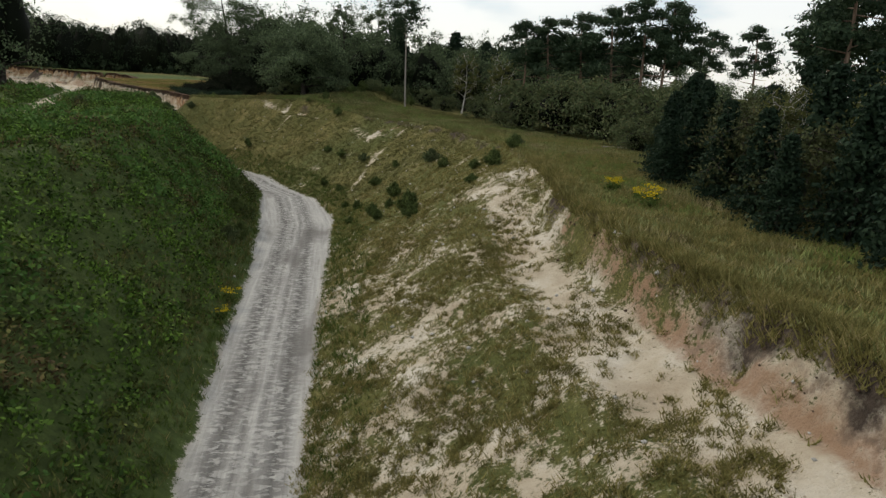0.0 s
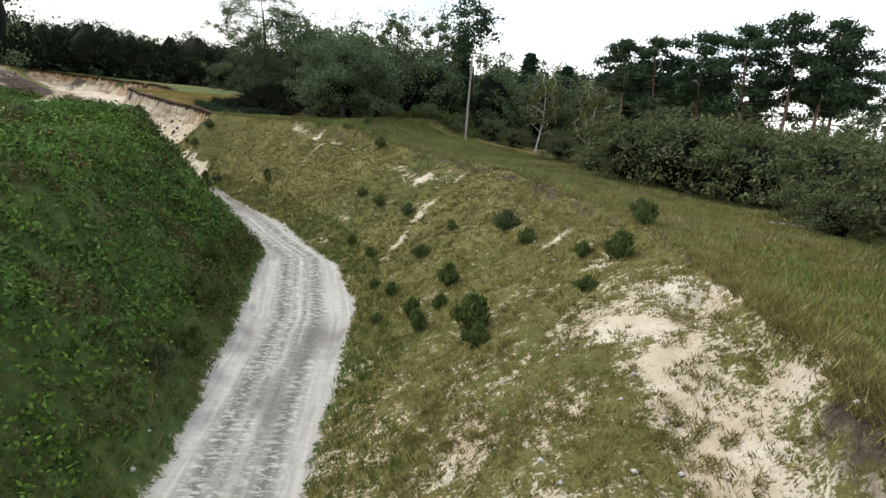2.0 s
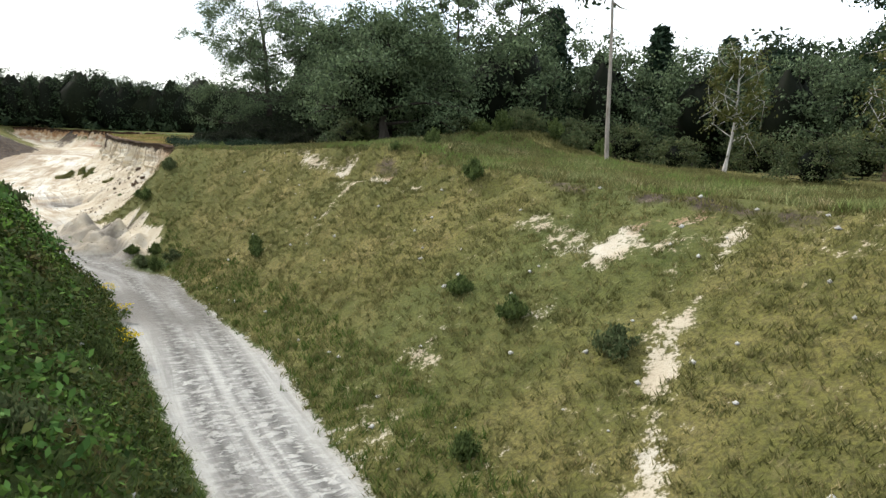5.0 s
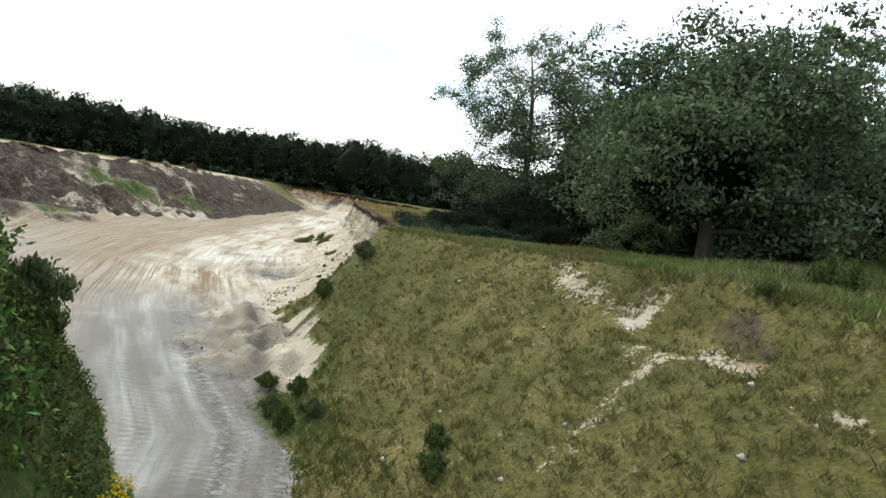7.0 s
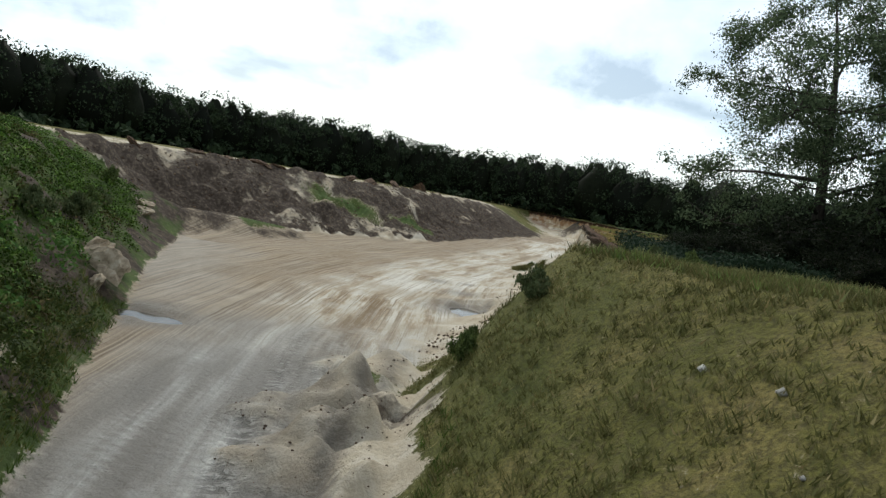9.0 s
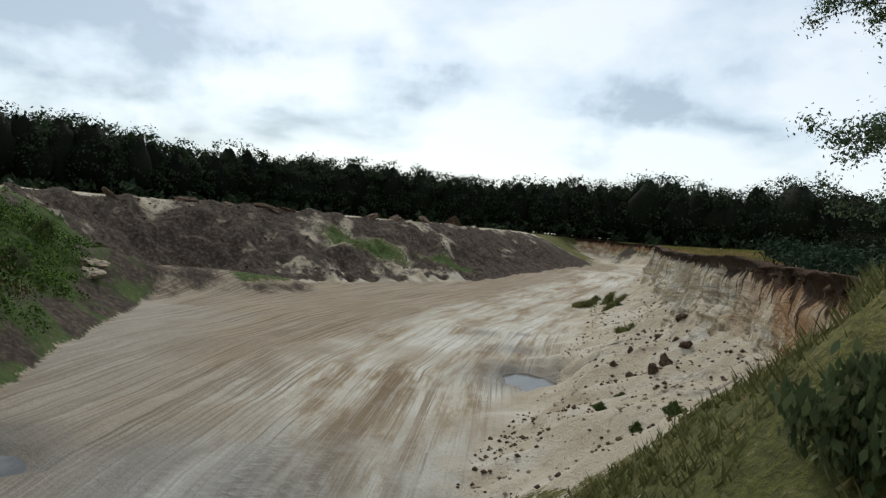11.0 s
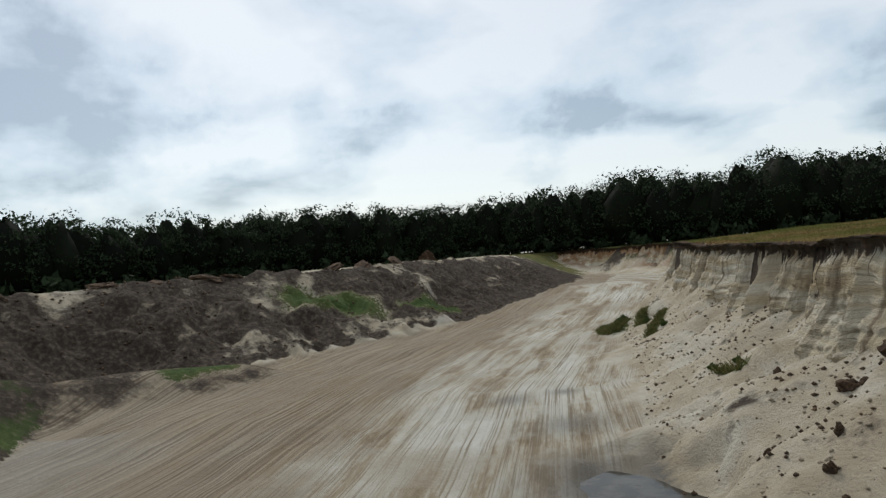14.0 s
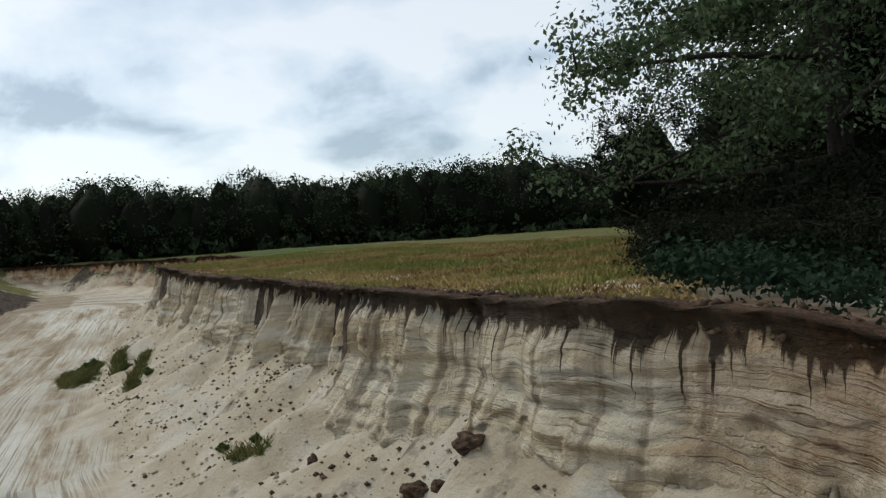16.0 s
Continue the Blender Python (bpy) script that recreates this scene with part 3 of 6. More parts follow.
    for cx, cy, r, h in SLUMP:
        r, h = (r * 1.45, h * 0.9) if h > 3 else (r, h)
        bell = np.exp(-((x - cx + 0.5 * wavy(p, 1.4, 136)) ** 2 + (y - cy + 0.5 * wavy(p, 1.4, 137)) ** 2) / r**2)
        bell = np.minimum(1.7 * bell, 0.9 + 0.1 * bell) if h < 2.6 else bell
        heap = np.maximum(heap, h * (0.75 if h < 2.6 else 1.0) * bell * (1 + (0.22 if h < 2.6 else 0.05) * wavy(p, 1.2, 8) + (0.12 if h < 2.6 else 0.025) * wavy(p, 0.5, 9)))
    near_road = ((y < 112) | (x < -95)) & (heap > 0.1)
    heap = np.where(near_road, heap * (0.72 + 0.75 * np.abs(wavy(p, 1.5, 27))) + 0.16 * wavy(p, 0.8, 28) + 0.06 * wavy(p, 0.45, 29), heap)
    z = np.maximum(z, np.where(floor_in | hole_in, low + heap, z))
    for cx, cy, a, b_, turn in POOLS:
        c, s = math.cos(radians(turn)), math.sin(radians(turn))
        q = (((x - cx) * c + (y - cy) * s) / a) ** 2 + ((-(x - cx) * s + (y - cy) * c) / b_) ** 2
        q = q * (1 + 0.5 * wavy(p, 1.3, 25) + 0.4 * wavy(p, 0.7, 26))
        w = np.exp(-((q / 2.2) ** 4))
        z = z * (1 - w) + w * (-7.55 + 0.17 * q)
    return dict(z=z, u=u, dt=dt, dr=dr, st=st, sr=sr, k=k, floor=floor_in, hole=hole_in, heap=heap)


def height(x, y):
    return float(land(np.array([(x, y)], float))["z"][0])


def mesh_of(name, verts, faces, mat, smooth_faces=False):
    """A mesh from arrays; every face has the same number of corners."""
    me = bpy.data.meshes.new(name)
    verts, faces = np.asarray(verts, np.float32), np.asarray(faces, np.int32)
    n, c = faces.shape
    me.vertices.add(len(verts))
    me.vertices.foreach_set("co", verts.ravel())
    me.loops.add(n * c)
    me.loops.foreach_set("vertex_index", faces.ravel())
    me.polygons.add(n)
    me.polygons.foreach_set("loop_start", np.arange(0, n * c, c, dtype=np.int32))
    me.update(calc_edges=True)
    if smooth_faces:
        me.polygons.foreach_set("use_smooth", np.ones(n, bool))
    me.materials.append(mat)
    return me


def near_line(p, pts, r):
    d, _ = to_line(p, np.array(pts, float))
    return np.exp(-((d / r) ** 2))


# stretches of bare sand on the grown slope: line of middles, half width
BARE = [([(8.0, 9), (7.0, 14), (5.9, 18.5), (5.3, 21)], 2.0), ([(5.3, 21), (4.6, 25), (4.1, 29), (3.9, 34), (3.6, 39)], 1.25), ([(6.6, 12), (5, 18), (4.2, 22)], 0.7), ([(2.6, 41.9), (3.9, 41.2)], 0.95),
        ([(2.1, 34.7), (1.0, 33.6), (-0.2, 33.2), (-2.0, 32.6), (-3.3, 31.8)], 0.5), ([(-5.2, 43.0), (-4.0, 43.8)], 0.25), ([(2.6, 24), (0.3, 21), (-2, 20)], 0.9),
        ([(4.5, 13), (2.2, 16), (0, 18)], 0.7), ([(2.1, 55.8), (1.0, 54.2)], 0.45), ([(2.9, 50.4), (3.4, 48.5), (3.6, 45)], 0.55),
        ([(-1.9, 52.3), (0.1, 49.9), (2.0, 47.6)], 0.22), ([(-3.9, 75.6), (-7.1, 70.9), (-8.7, 64.5)], 0.38), ([(-4.6, 76), (-6, 74.6), (-7.1, 71.5)], 0.38),
        ([(-10.6, 80.4), (-9.5, 79.4), (-9.4, 78.2)], 0.5), ([(-8.3, 76.2), (-7.4, 77.2), (-5.2, 76.2)], 0.38), ([(-21.4, 92.6), (-19.6, 91.2), (-18.2, 90.6)], 0.5), ([(-15.8, 88.3), (-16.6, 88.8)], 0.6),
        ([(-25.4, 98.6), (-22.6, 95.6), (-21.4, 94.6)], 0.5), ([(-20.3, 90.8), (-21.2, 89.6), (-21.9, 88.3)], 0.35), ([(-14.4, 75.4), (-13.2, 74.3)], 0.25),
        ([(-13.1, 75.9), (-13.8, 75.2)], 0.3), ([(-36.3, 108.2), (-37.6, 107.8)], 0.6), ([(-3.1, 21.1), (-3.6, 21.6)], 0.5), ([(-40.5, 111), (-41.0, 110)], 0.7), ([(-10.0, 80.0), (-9.2, 77.8), (-7.8, 76.3), (-5.4, 75.0)], 0.5), ([(-9.3, 78.6), (-8.4, 77.0)], 0.45)]
RUST = [([(8.6, 10), (8.0, 14), (7.4, 18), (6.6, 24), (5.8, 30)], 0.5), ([(4.4, 51), (3.6, 53.5)], 0.9), ([(-4.6, 78), (-6.4, 79.4)], 0.6), ([(-6.8, 77.2), (-5.2, 76.6), (-4.6, 75.4)], 0.6), ([(-18, 91.2), (-16.8, 90.2)], 0.7), ([(-90, 204), (-108, 224), (-130, 234), (-158, 238)], 3.0), ([(-43, 117.5), (-48.8, 124.6), (-51.5, 128)], 1.3)]
DARK = [([(-53.6, 127.6), (-51.6, 124.6), (-50.4, 122.2)], 0.9), ([(-60.5, 135.5), (-57.5, 131.5)], 0.5), ([(6.2, 44), (5.4, 52), (4.0, 58), (1.4, 66), (-3.4, 75.6), (-9.6, 83.4), (-15.6, 89.6)], 0.55), ([(9.3, 8), (8.7, 15), (7.5, 22), (6.4, 29), (5.9, 34)], 0.60), ([(-4.6, 77.6), (-7.5, 81.4), (-9.8, 83.2)], 0.4), ([(-17, 90.2), (-21, 95), (-26, 99.5)], 0.4)]
GREENS = [([(-79.6, 151.8), (-82.6, 156.4)], 1.5), ([(-76.6, 151.0), (-79.8, 157.0)], 0.5), ([(-73.0, 146.6), (-75.2, 152.0)], 0.5), ([(-60.6, 132.0), (-59.4, 131.4)], 0.28), ([(-34.6, 94.6), (-32.4, 93.2)], 1.1), ([(-45.2, 103.8), (-44.0, 102.9)], 0.7), ([(-111, 142), (-109.5, 148)], 3.2), ([(-108.7, 154), (-109, 161)], 1.5), ([(-86.5, 105.5), (-84, 103.5)], 2.2), ([(-93.5, 122), (-94.5, 126)], 1.2)]
PATH_L = [(-27, 38), (-30.3, 48.5), (-33, 56), (-40, 72), (-47, 91), (-60, 84)]


def cover_of(p, g):
    """Bare sand, humus, lush green, road crust, wet, rust, and the lane's own coordinates."""
    x, y = p.T
    u, k = g["u"], g["k"]
    bank = (g["st"] > 21.4) & (g["st"] < 28)
    leftside = ((g["sr"] > 34.5) & (g["sr"] < 48.9)) | ((x < -14) & (y < 80) & (x < -12 - 0.3 * y))
    sd = np.where(g["floor"], -g["dt"], g["dt"]) + 0.20 * wavy(p, 2.2, 31) + 0.10 * wavy(p, 0.8, 32)
    bare = np.zeros(len(p))
    for pts, r in BARE:
        soft = 0.39 + 0.25 * r + 0.32 * wavy(p, 0.9, 82) + 0.2 * wavy(p, 2.0, 83)
        bare = np.maximum(bare, min(0.98, 0.62 + 0.4 * r) * near_line(p, pts, r * 1.2) if r > 0.91 else soft * near_line(p, pts, r * 1.5))
    low = (y < 64) & (x > -12) & ~leftside & g["hole"]
    bare = np.maximum(bare, np.where(low, (0.50 + 0.26 * wavy(p, 2.4, 11) + 0.10 * wavy(p, 0.9, 142)) * smooth(66, 36, y), 0))
    bare = np.maximum(bare, np.where(g["hole"] & ~leftside, 0.20 + (0.22 - 0.16 * smooth(70, 82, y)) * wavy(p, 3.0, 33) - 0.10 * smooth(70, 82, y), 0))
    bare = bare - 0.22 * np.clip(wavy(p, 0.9, 36) + 0.3, 0, 1) * (bare < 0.99)
    bare = np.where(leftside, 0.0, bare)
    bare = np.maximum(bare, np.where(g["hole"], smooth(0.35, 0.8, k), 0))
    bare = np.where(bank & g["hole"], 0.85, bare)
    bare = np.where(bank & ~g["hole"] & (g["dr"] < 22), 0.62 + 0.2 * wavy(p, 3.5, 34), bare)
    bare = np.maximum(bare, near_line(p, PATH_L, 1.1))
    bare = np.maximum(bare, smooth(0.5, -0.3, sd))
    bare = np.maximum(bare, smooth(0.15, 0.5, g["heap"]))
    humus = np.where(g["hole"] | (g["dr"] < 1.6), np.where(k > 0.6, smooth(0.8, 0.3, g["dr"]), smooth(0.9, 0.2, g["dr"])) * smooth(0.3, 0.7, k) * 0.9, 0)
    humus = np.maximum(humus, np.where(bank & g["hole"] & ~g["floor"], 0.84 + 0.32 * wavy(np.stack([x * 0.6, y + 0.7 * x], 1), 3.4, 12) + 0.25 * wavy(p, 1.6, 17) + 0.3 * smooth(0.55, 0.25, u) - 0.1 * smooth(0.9, 1, u), 0)) * smooth(-0.3, 0.6, sd)
    d, s = to_line(p, BUND)
    humus = np.maximum(humus, (0.64 + 0.2 * wavy(p, 1.8, 73)) * np.exp(-((d / 4.0) ** 4)))
    dirt = leftside & g["hole"] & ~g["floor"] & (x < -42)
    humus = np.maximum(humus, np.where(dirt, 0.35 + 0.55 * wavy(p, 3.0, 74) + 0.3 * wavy(p, 1.1, 75), 0))
    humus = np.where((g["sr"] > 26.6) & (g["sr"] < 29.8) & g["hole"], humus * smooth(0.9, 0.3, g["dr"]), humus)
    mound = np.exp(-((x + 39.8) ** 2 + (y - 100.2) ** 2) / 5.0) + 0.7 * np.exp(-((x + 46.0) ** 2 + (y - 105.2) ** 2) / 3.0)
    humus = np.maximum(humus, np.clip(mound, 0, 1) * (0.50 + 0.4 * wavy(p, 1.4, 76)))
    humus = np.maximum(humus, np.where(g["hole"] & ~g["floor"] & ~bank, smooth(0.5, 0.9, k) * smooth(0.1, 0.3, u) * (0.10 + 0.42 * wavy(p, 2.6, 63) + 0.2 * wavy(p, 0.9, 64)), 0))
    for pts, r in DARK:
        humus = np.maximum(humus, (0.50 + 0.45 * wavy(p, 2.2, 37) + 0.2 * wavy(p, 0.7, 38)) * near_line(p, pts, r * 1.25))
    humus = np.where(x < -95, humus * (1 - 0.5 * smooth(0.3, 0.8, g["heap"])), humus)
    lush = np.where(leftside, 0.9, np.clip(0.22 + 0.4 * wavy(p, 7, 13) - 0.1 * smooth(55, 70, y), 0, 1))
    for pts, r in GREENS:
        w = near_line(p, pts, r)
        lush, bare, humus = np.maximum(lush, w), bare * (1 - w), humus * (1 - w)
    straw = ~g["hole"] & (y > 112) & (x + 0.55 * y < 46)
    lush = np.where(straw, np.clip(0.9 * near_line(p, [(-130, 235), (-90, 215), (-50, 196), (-15, 185), (20, 175)], 14) + 0.15 * wavy(p, 9, 18), 0, 1), lush)
    d, s = to_line(p, LANE)
    arc = np.r_[0, np.cumsum(np.hypot(*np.diff(LANE, axis=0).T))]
    n = np.clip(s.astype(int), 0, len(LANE) - 2)
    t = LANE[n + 1] - LANE[n]
    side = np.sign(t[:, 0] * (y - LANE[n, 1]) - t[:, 1] * (x - LANE[n, 0]))
    go = np.interp(s, np.arange(len(LANE)), arc)
    inpit = smooth(172, 194, go + 4 * wavy(p, 5, 14))
    road = smooth(0.6, -0.2, sd) * (1 - inpit) * smooth(6.5 + 2.5 * smooth(155, 185, go), 4.0, d + 0.6 * wavy(p, 2.2, 35))
    wet = np.where(g["floor"], np.clip(0.30 * wavy(p, 3.3, 15) + 0.15 * wavy(p, 1.0, 16) - 0.12, 0, 1), 0) * (0.4 + 0.6 * (1 - inpit))
    track = np.clip(0.62 + 0.5 * wavy(np.stack([side * d * 1.2, go * 0.12], 1), 1.0, 138) + 0.7 * wavy(np.stack([side * d * 3.2, go * 0.22], 1), 1.0, 139), 0, 1)
    wet = np.maximum(wet, np.where(g["floor"], 0.95 * track * smooth(138, 153, go) * (1 - inpit) * smooth(8.0, 4.8, d), 0))
    for cx, cy, a, b_, turn in POOLS:
        wet = np.maximum(wet, np.exp(-(((x - cx) ** 2 + (y - cy) ** 2) / (1.5 * a) ** 2) ** 2) * (0.95 + 0.35 * wavy(p, 1.1, 126)) * g["floor"])
    for cx, cy, r in ((-52.4, 99.2, 1.3), (-40.6, 93.9, 0.9), (-38.6, 92.9, 0.6), (-36.0, 92.0, 0.6), (-65.2, 128.1, 1.6), (-71.3, 130.7, 1.1), (-70, 133.5, 0.8)):
        wet = np.maximum(wet, 0.75 * np.exp(-(((x - cx) ** 2 + (y - cy) ** 2) / r**2)))
    rust = np.zeros(len(p))
    for pts, r in RUST:
        rust = np.maximum(rust, 0.85 * near_line(p, pts, r))
    verge = np.where(g["floor"] & (g["st"] > 29.5) & (g["st"] < 37), smooth(8, 2.5, g["dt"] + 1.2 * wavy(p, 4, 84)), 0)
    road = np.maximum(road, 0.35 * verge * inpit)
    road = road * (1 - smooth(0.1, 0.5, g["heap"]))
    return bare, humus, lush, road, wet, rust, side * d, go, smooth(0.6, -0.2, sd) * (1 - smooth(0.1, 0.5, g["heap"]))


GRID = {}


def sheet(name, xs, ys):
    gx, gy = np.meshgrid(xs, ys)
    p = np.stack([gx.ravel(), gy.ravel()], 1)
    g = land(p)
    nx = len(xs)
    i = (np.arange(len(ys) - 1)[:, None] * nx + np.arange(nx - 1)).ravel()
    f = np.stack([i, i + 1, i + nx + 1, i + nx], 1)
    me = mesh_of(name, np.c_[p, g["z"]], f, M_GROUND, True)
    vals = cover_of(p, g)
    GRID.update(xs=np.asarray(xs), ys=np.asarray(ys), g=g, vals=vals)
    lane = me.attributes.new("lane", "FLOAT_VECTOR", "POINT")
    lane.data.foreach_set("vector", np.stack(vals[6:], 1).astype(np.float32).ravel())
    for nm, ch in (("cover", vals[:3]), ("soil", vals[3:6])):
        at = me.color_attributes.new(nm, "FLOAT_COLOR", "POINT")
        at.data.foreach_set("color", np.clip(np.stack([*ch, np.ones(len(p))], 1), 0, 1).astype(np.float32).ravel())
    return me


def lines_of(lo, hi, near_lo, near_hi, step, grow=1.35):
    mid_part = list(np.arange(near_lo, near_hi + 1e-6, step))
    a, s = [near_lo], step
    while a[-1] > lo:
        s *= grow
        a.append(a[-1] - s)
    b, s = [mid_part[-1]], step
    while b[-1] < hi:
        s *= grow
        b.append(b[-1] + s)
    return np.array(a[:0:-1] + mid_part + b[1:])


ground = new("ground", sheet("ground", lines_of(-1800, 1800, -122, 16, 0.29, 1.16), lines_of(-1800, 1800, 6, 204, 0.29, 1.16)))
tagged(ground, "sandy ground with a cut haul road, grassy banks and an open pit floor", "ground", kind="structure")


# ---- the sand cliff ----
def chaikin(pts, rounds=2):
    pts = np.asarray(pts, float)
    for _ in range(rounds):
        a, b = pts[:-1] * 0.75 + pts[1:] * 0.25, pts[:-1] * 0.25 + pts[1:] * 0.75
        pts = np.r_[pts[:1], np.stack([a, b], 1).reshape(-1, 2), pts[-1:]]
    return pts


def cliff():
    """The upright face under the rim: gullied pillars, layers standing proud, and a root mat that hangs over."""
    line = chaikin([tuple(q) for q in RIM[14:31]])
    seg = np.r_[0, np.cumsum(np.hypot(*np.diff(line, axis=0).T))]
    s = np.r_[np.arange(0, 47, 0.075), np.arange(47, seg[-1], 0.16)]
    base = np.stack([np.interp(s, seg, line[:, j]) for j in range(2)], 1)
    t = np.gradient(base, axis=0)
    t /= np.hypot(*t.T)[:, None]
    out = np.stack([-t[:, 1], t[:, 0]], 1)
    one = lambda size, seed: wavy(np.stack([s, np.full(len(s), 7.0 * seed)], 1), size, seed)
    top = land(base - out * 0.9)["z"] + 0.02
    foot = land(base + out * 1.6)["z"] - 0.5
    far_part = smooth(21, 34, s)
    gully = (np.abs(one(1.7, 41)) * 1.0 + np.abs(one(0.7, 42)) * 0.8) * (0.16 + 0.84 * far_part)
    wander = 0.35 * one(6, 43) + 0.2 * one(2.6, 44)
    taper = smooth(5, 10, s) * smooth(seg[-1], seg[-1] - 6, s)
    rows, deep = [], []
    v = np.r_[-0.9, -0.35, 0.0, np.linspace(0.015, 1, 84)]
    for q in v:
        if q <= 0:
            o = 0.45 + wander + (q if q < 0 else 0.22) + 0.16 * one(0.6, 45) + 0.08 * one(0.25, 69)
            z = top + (0.05 if q > -0.5 else -0.06) + 0.10 * one(0.5, 46)
            d = np.full(len(s), -0.5 if q < -0.5 else -0.2 if q < 0 else 0.0)
        else:
            z = top + (foot - top) * q
            d = top - z
            bent = d + 0.5 * wavy(np.stack([s, d], 1), 4.0, 65)
            pz = np.stack([s * 0.16, bent * 2.4], 1)
            calm = 0.35 + 0.65 * smooth(0.9, 2.2, d)
            ledge = (0.10 * wavy(pz, 1.0, 47) + 0.06 * wavy(pz * (2.2, 2.7), 1.0, 48)) * calm
            scar = np.floor(2.6 * (wavy(np.stack([s * 0.5, bent * 1.1], 1), 1.0, 66) + 0.35 * wavy(np.stack([s, d * 1.5], 1), 0.6, 67))) * 0.085 * calm
            rough = (0.05 * wavy(np.stack([s, d], 1), 0.28, 49) + 0.12 * wavy(np.stack([s, d], 1), 1.1, 50)) * calm + scar
            under = -0.16 * np.exp(-((d - 0.35) / 0.30) ** 2) * (1 + one(0.9, 68))
            o = 0.55 + wander + under + ledge + rough - gully * (0.4 + 0.9 * q * (1 - q) * 2) + (0.55 + 0.8 * far_part) * q + 0.25 * far_part * q**2
        o = o * taper + (1 - taper) * (-0.6)
        rows.append(np.c_[base + out * o[:, None], z])
        deep.append(d)
    nv, ns_ = len(v), len(s)
    verts = np.stack(rows, 0).reshape(-1, 3)
    i = (np.arange(nv - 1)[:, None] * ns_ + np.arange(ns_ - 1)).ravel()
    me = mesh_of("cliff_face", verts, np.stack([i, i + ns_, i + ns_ + 1, i + 1], 1), M_CLIFF, True)
    at = me.attributes.new("face", "FLOAT_VECTOR", "POINT")
    near_part = smooth(26, 13, s) + smooth(98, 106, s)
    at.data.foreach_set("vector", np.stack([np.tile(s, nv), np.concatenate(deep), np.tile(near_part, nv)], 1).astype(np.float32).ravel())
    return tagged(new("cliff_face", me), "pale layered sand cliff under a dark root mat", "cliff", kind="structure")


cliff()

# ---- puddles ----
for cx, cy, a, b_, turn in POOLS:
    k = np.linspace(0, 2 * math.pi, 37)[:-1]
    ring = np.stack([np.cos(k) * a * 1.4, np.sin(k) * b_ * 1.4, 0 * k], 1)
    me = mesh_of("puddle", np.r_[ring, ring * 0.5, [(0, 0, 0)]],
                 [(i, (i + 1) % 36, 36 + (i + 1) % 36, 36 + i) for i in range(36)], M_WATER)
    bm = bmesh.new()
    bm.from_mesh(me)
    bm.verts.ensure_lookup_table()
    for i in range(36):
        bm.faces.new((bm.verts[36 + i], bm.verts[36 + (i + 1) % 36], bm.verts[72]))
    bm.to_mesh(me)
    bm.free()
    pool = tagged(new("puddle", me), "shallow grey puddle on the sandy pit floor", "puddle", "puddles on the sand")
    pool.matrix_basis = pose(cx, cy, -7.385, 0, 0, turn)

# ---- trees ----
rng = np.random.default_rng(7)


def thing(name, label, category, group=""):
    return tagged(new(name), label, category, group)


def put_part(name, me, parent, label=""):
    ob = new(name, me)
    ob.parent = parent
    return tagged(ob, label)


def tube(points, radii, sides=7):
    """Verts and quads of a tapered limb along points."""
    pts, v, f = np.asarray(points, float), [], []
    for k, p in enumerate(pts):
        d = pts[min(k + 1, len(pts) - 1)] - pts[max(k - 1, 0)]
        d = d / (np.linalg.norm(d) + 1e-9)
        s = np.cross(d, (0.31, 0.95, 0.1))
        s /= np.linalg.norm(s) + 1e-9
        w = np.cross(d, s)
        for a in np.arange(sides) * 2 * math.pi / sides:
            v.append(p + radii[k] * (math.cos(a) * s + math.sin(a) * w))
        if k:
            b = (k - 1) * sides
            f += [(b + i, b + (i + 1) % sides, b + sides + (i + 1) % sides, b + sides + i) for i in range(sides)]
    return np.array(v), np.array(f)


def join(bits):
    vs, fs, n = [], [], 0
    for v, f in bits:
        vs.append(v)
        fs.append(f + n)
        n += len(v)
    return np.concatenate(vs), np.concatenate(fs)


def leaves(centres, spread, per, size, r, flat=0.0):
    """Small bent leaf sprays (two triangles each as one quad) scattered about centres."""
    c = np.repeat(np.asarray(centres, float), per, 0)
    n = len(c)
    off = r.normal(0, 1, (n, 3)) * np.repeat(np.broadcast_to(np.asarray(spread, float), (len(centres), 3)), per, 0)
    c = c + off
    if flat < 0:
        a = r.normal(0, 1, (n, 3)) * (1, 1, 1 - flat)
        b = np.cross(a, r.normal(0, 1, (n, 3)))
    else:
        # sprays lie like scales on their clump, face outwards and up
        out = off / (np.linalg.norm(off, axis=1, keepdims=True) + 1e-9) + (0, 0, 0.35) + 0.55 * r.normal(0, 1, (n, 3))
        a = np.cross(out, r.normal(0, 1, (n, 3)))
        b = np.cross(out, a)
    a /= np.linalg.norm(a, axis=1, keepdims=True) + 1e-9
    b /= np.linalg.norm(b, axis=1, keepdims=True) + 1e-9
    s = (size * r.uniform(0.6, 1.4, n))[:, None]
    v = np.stack([c - a * s, c + b * s * 0.55, c + a * s, c - b * s * 0.45], 1).reshape(-1, 3)
    return v, np.arange(4 * n).reshape(-1, 4)


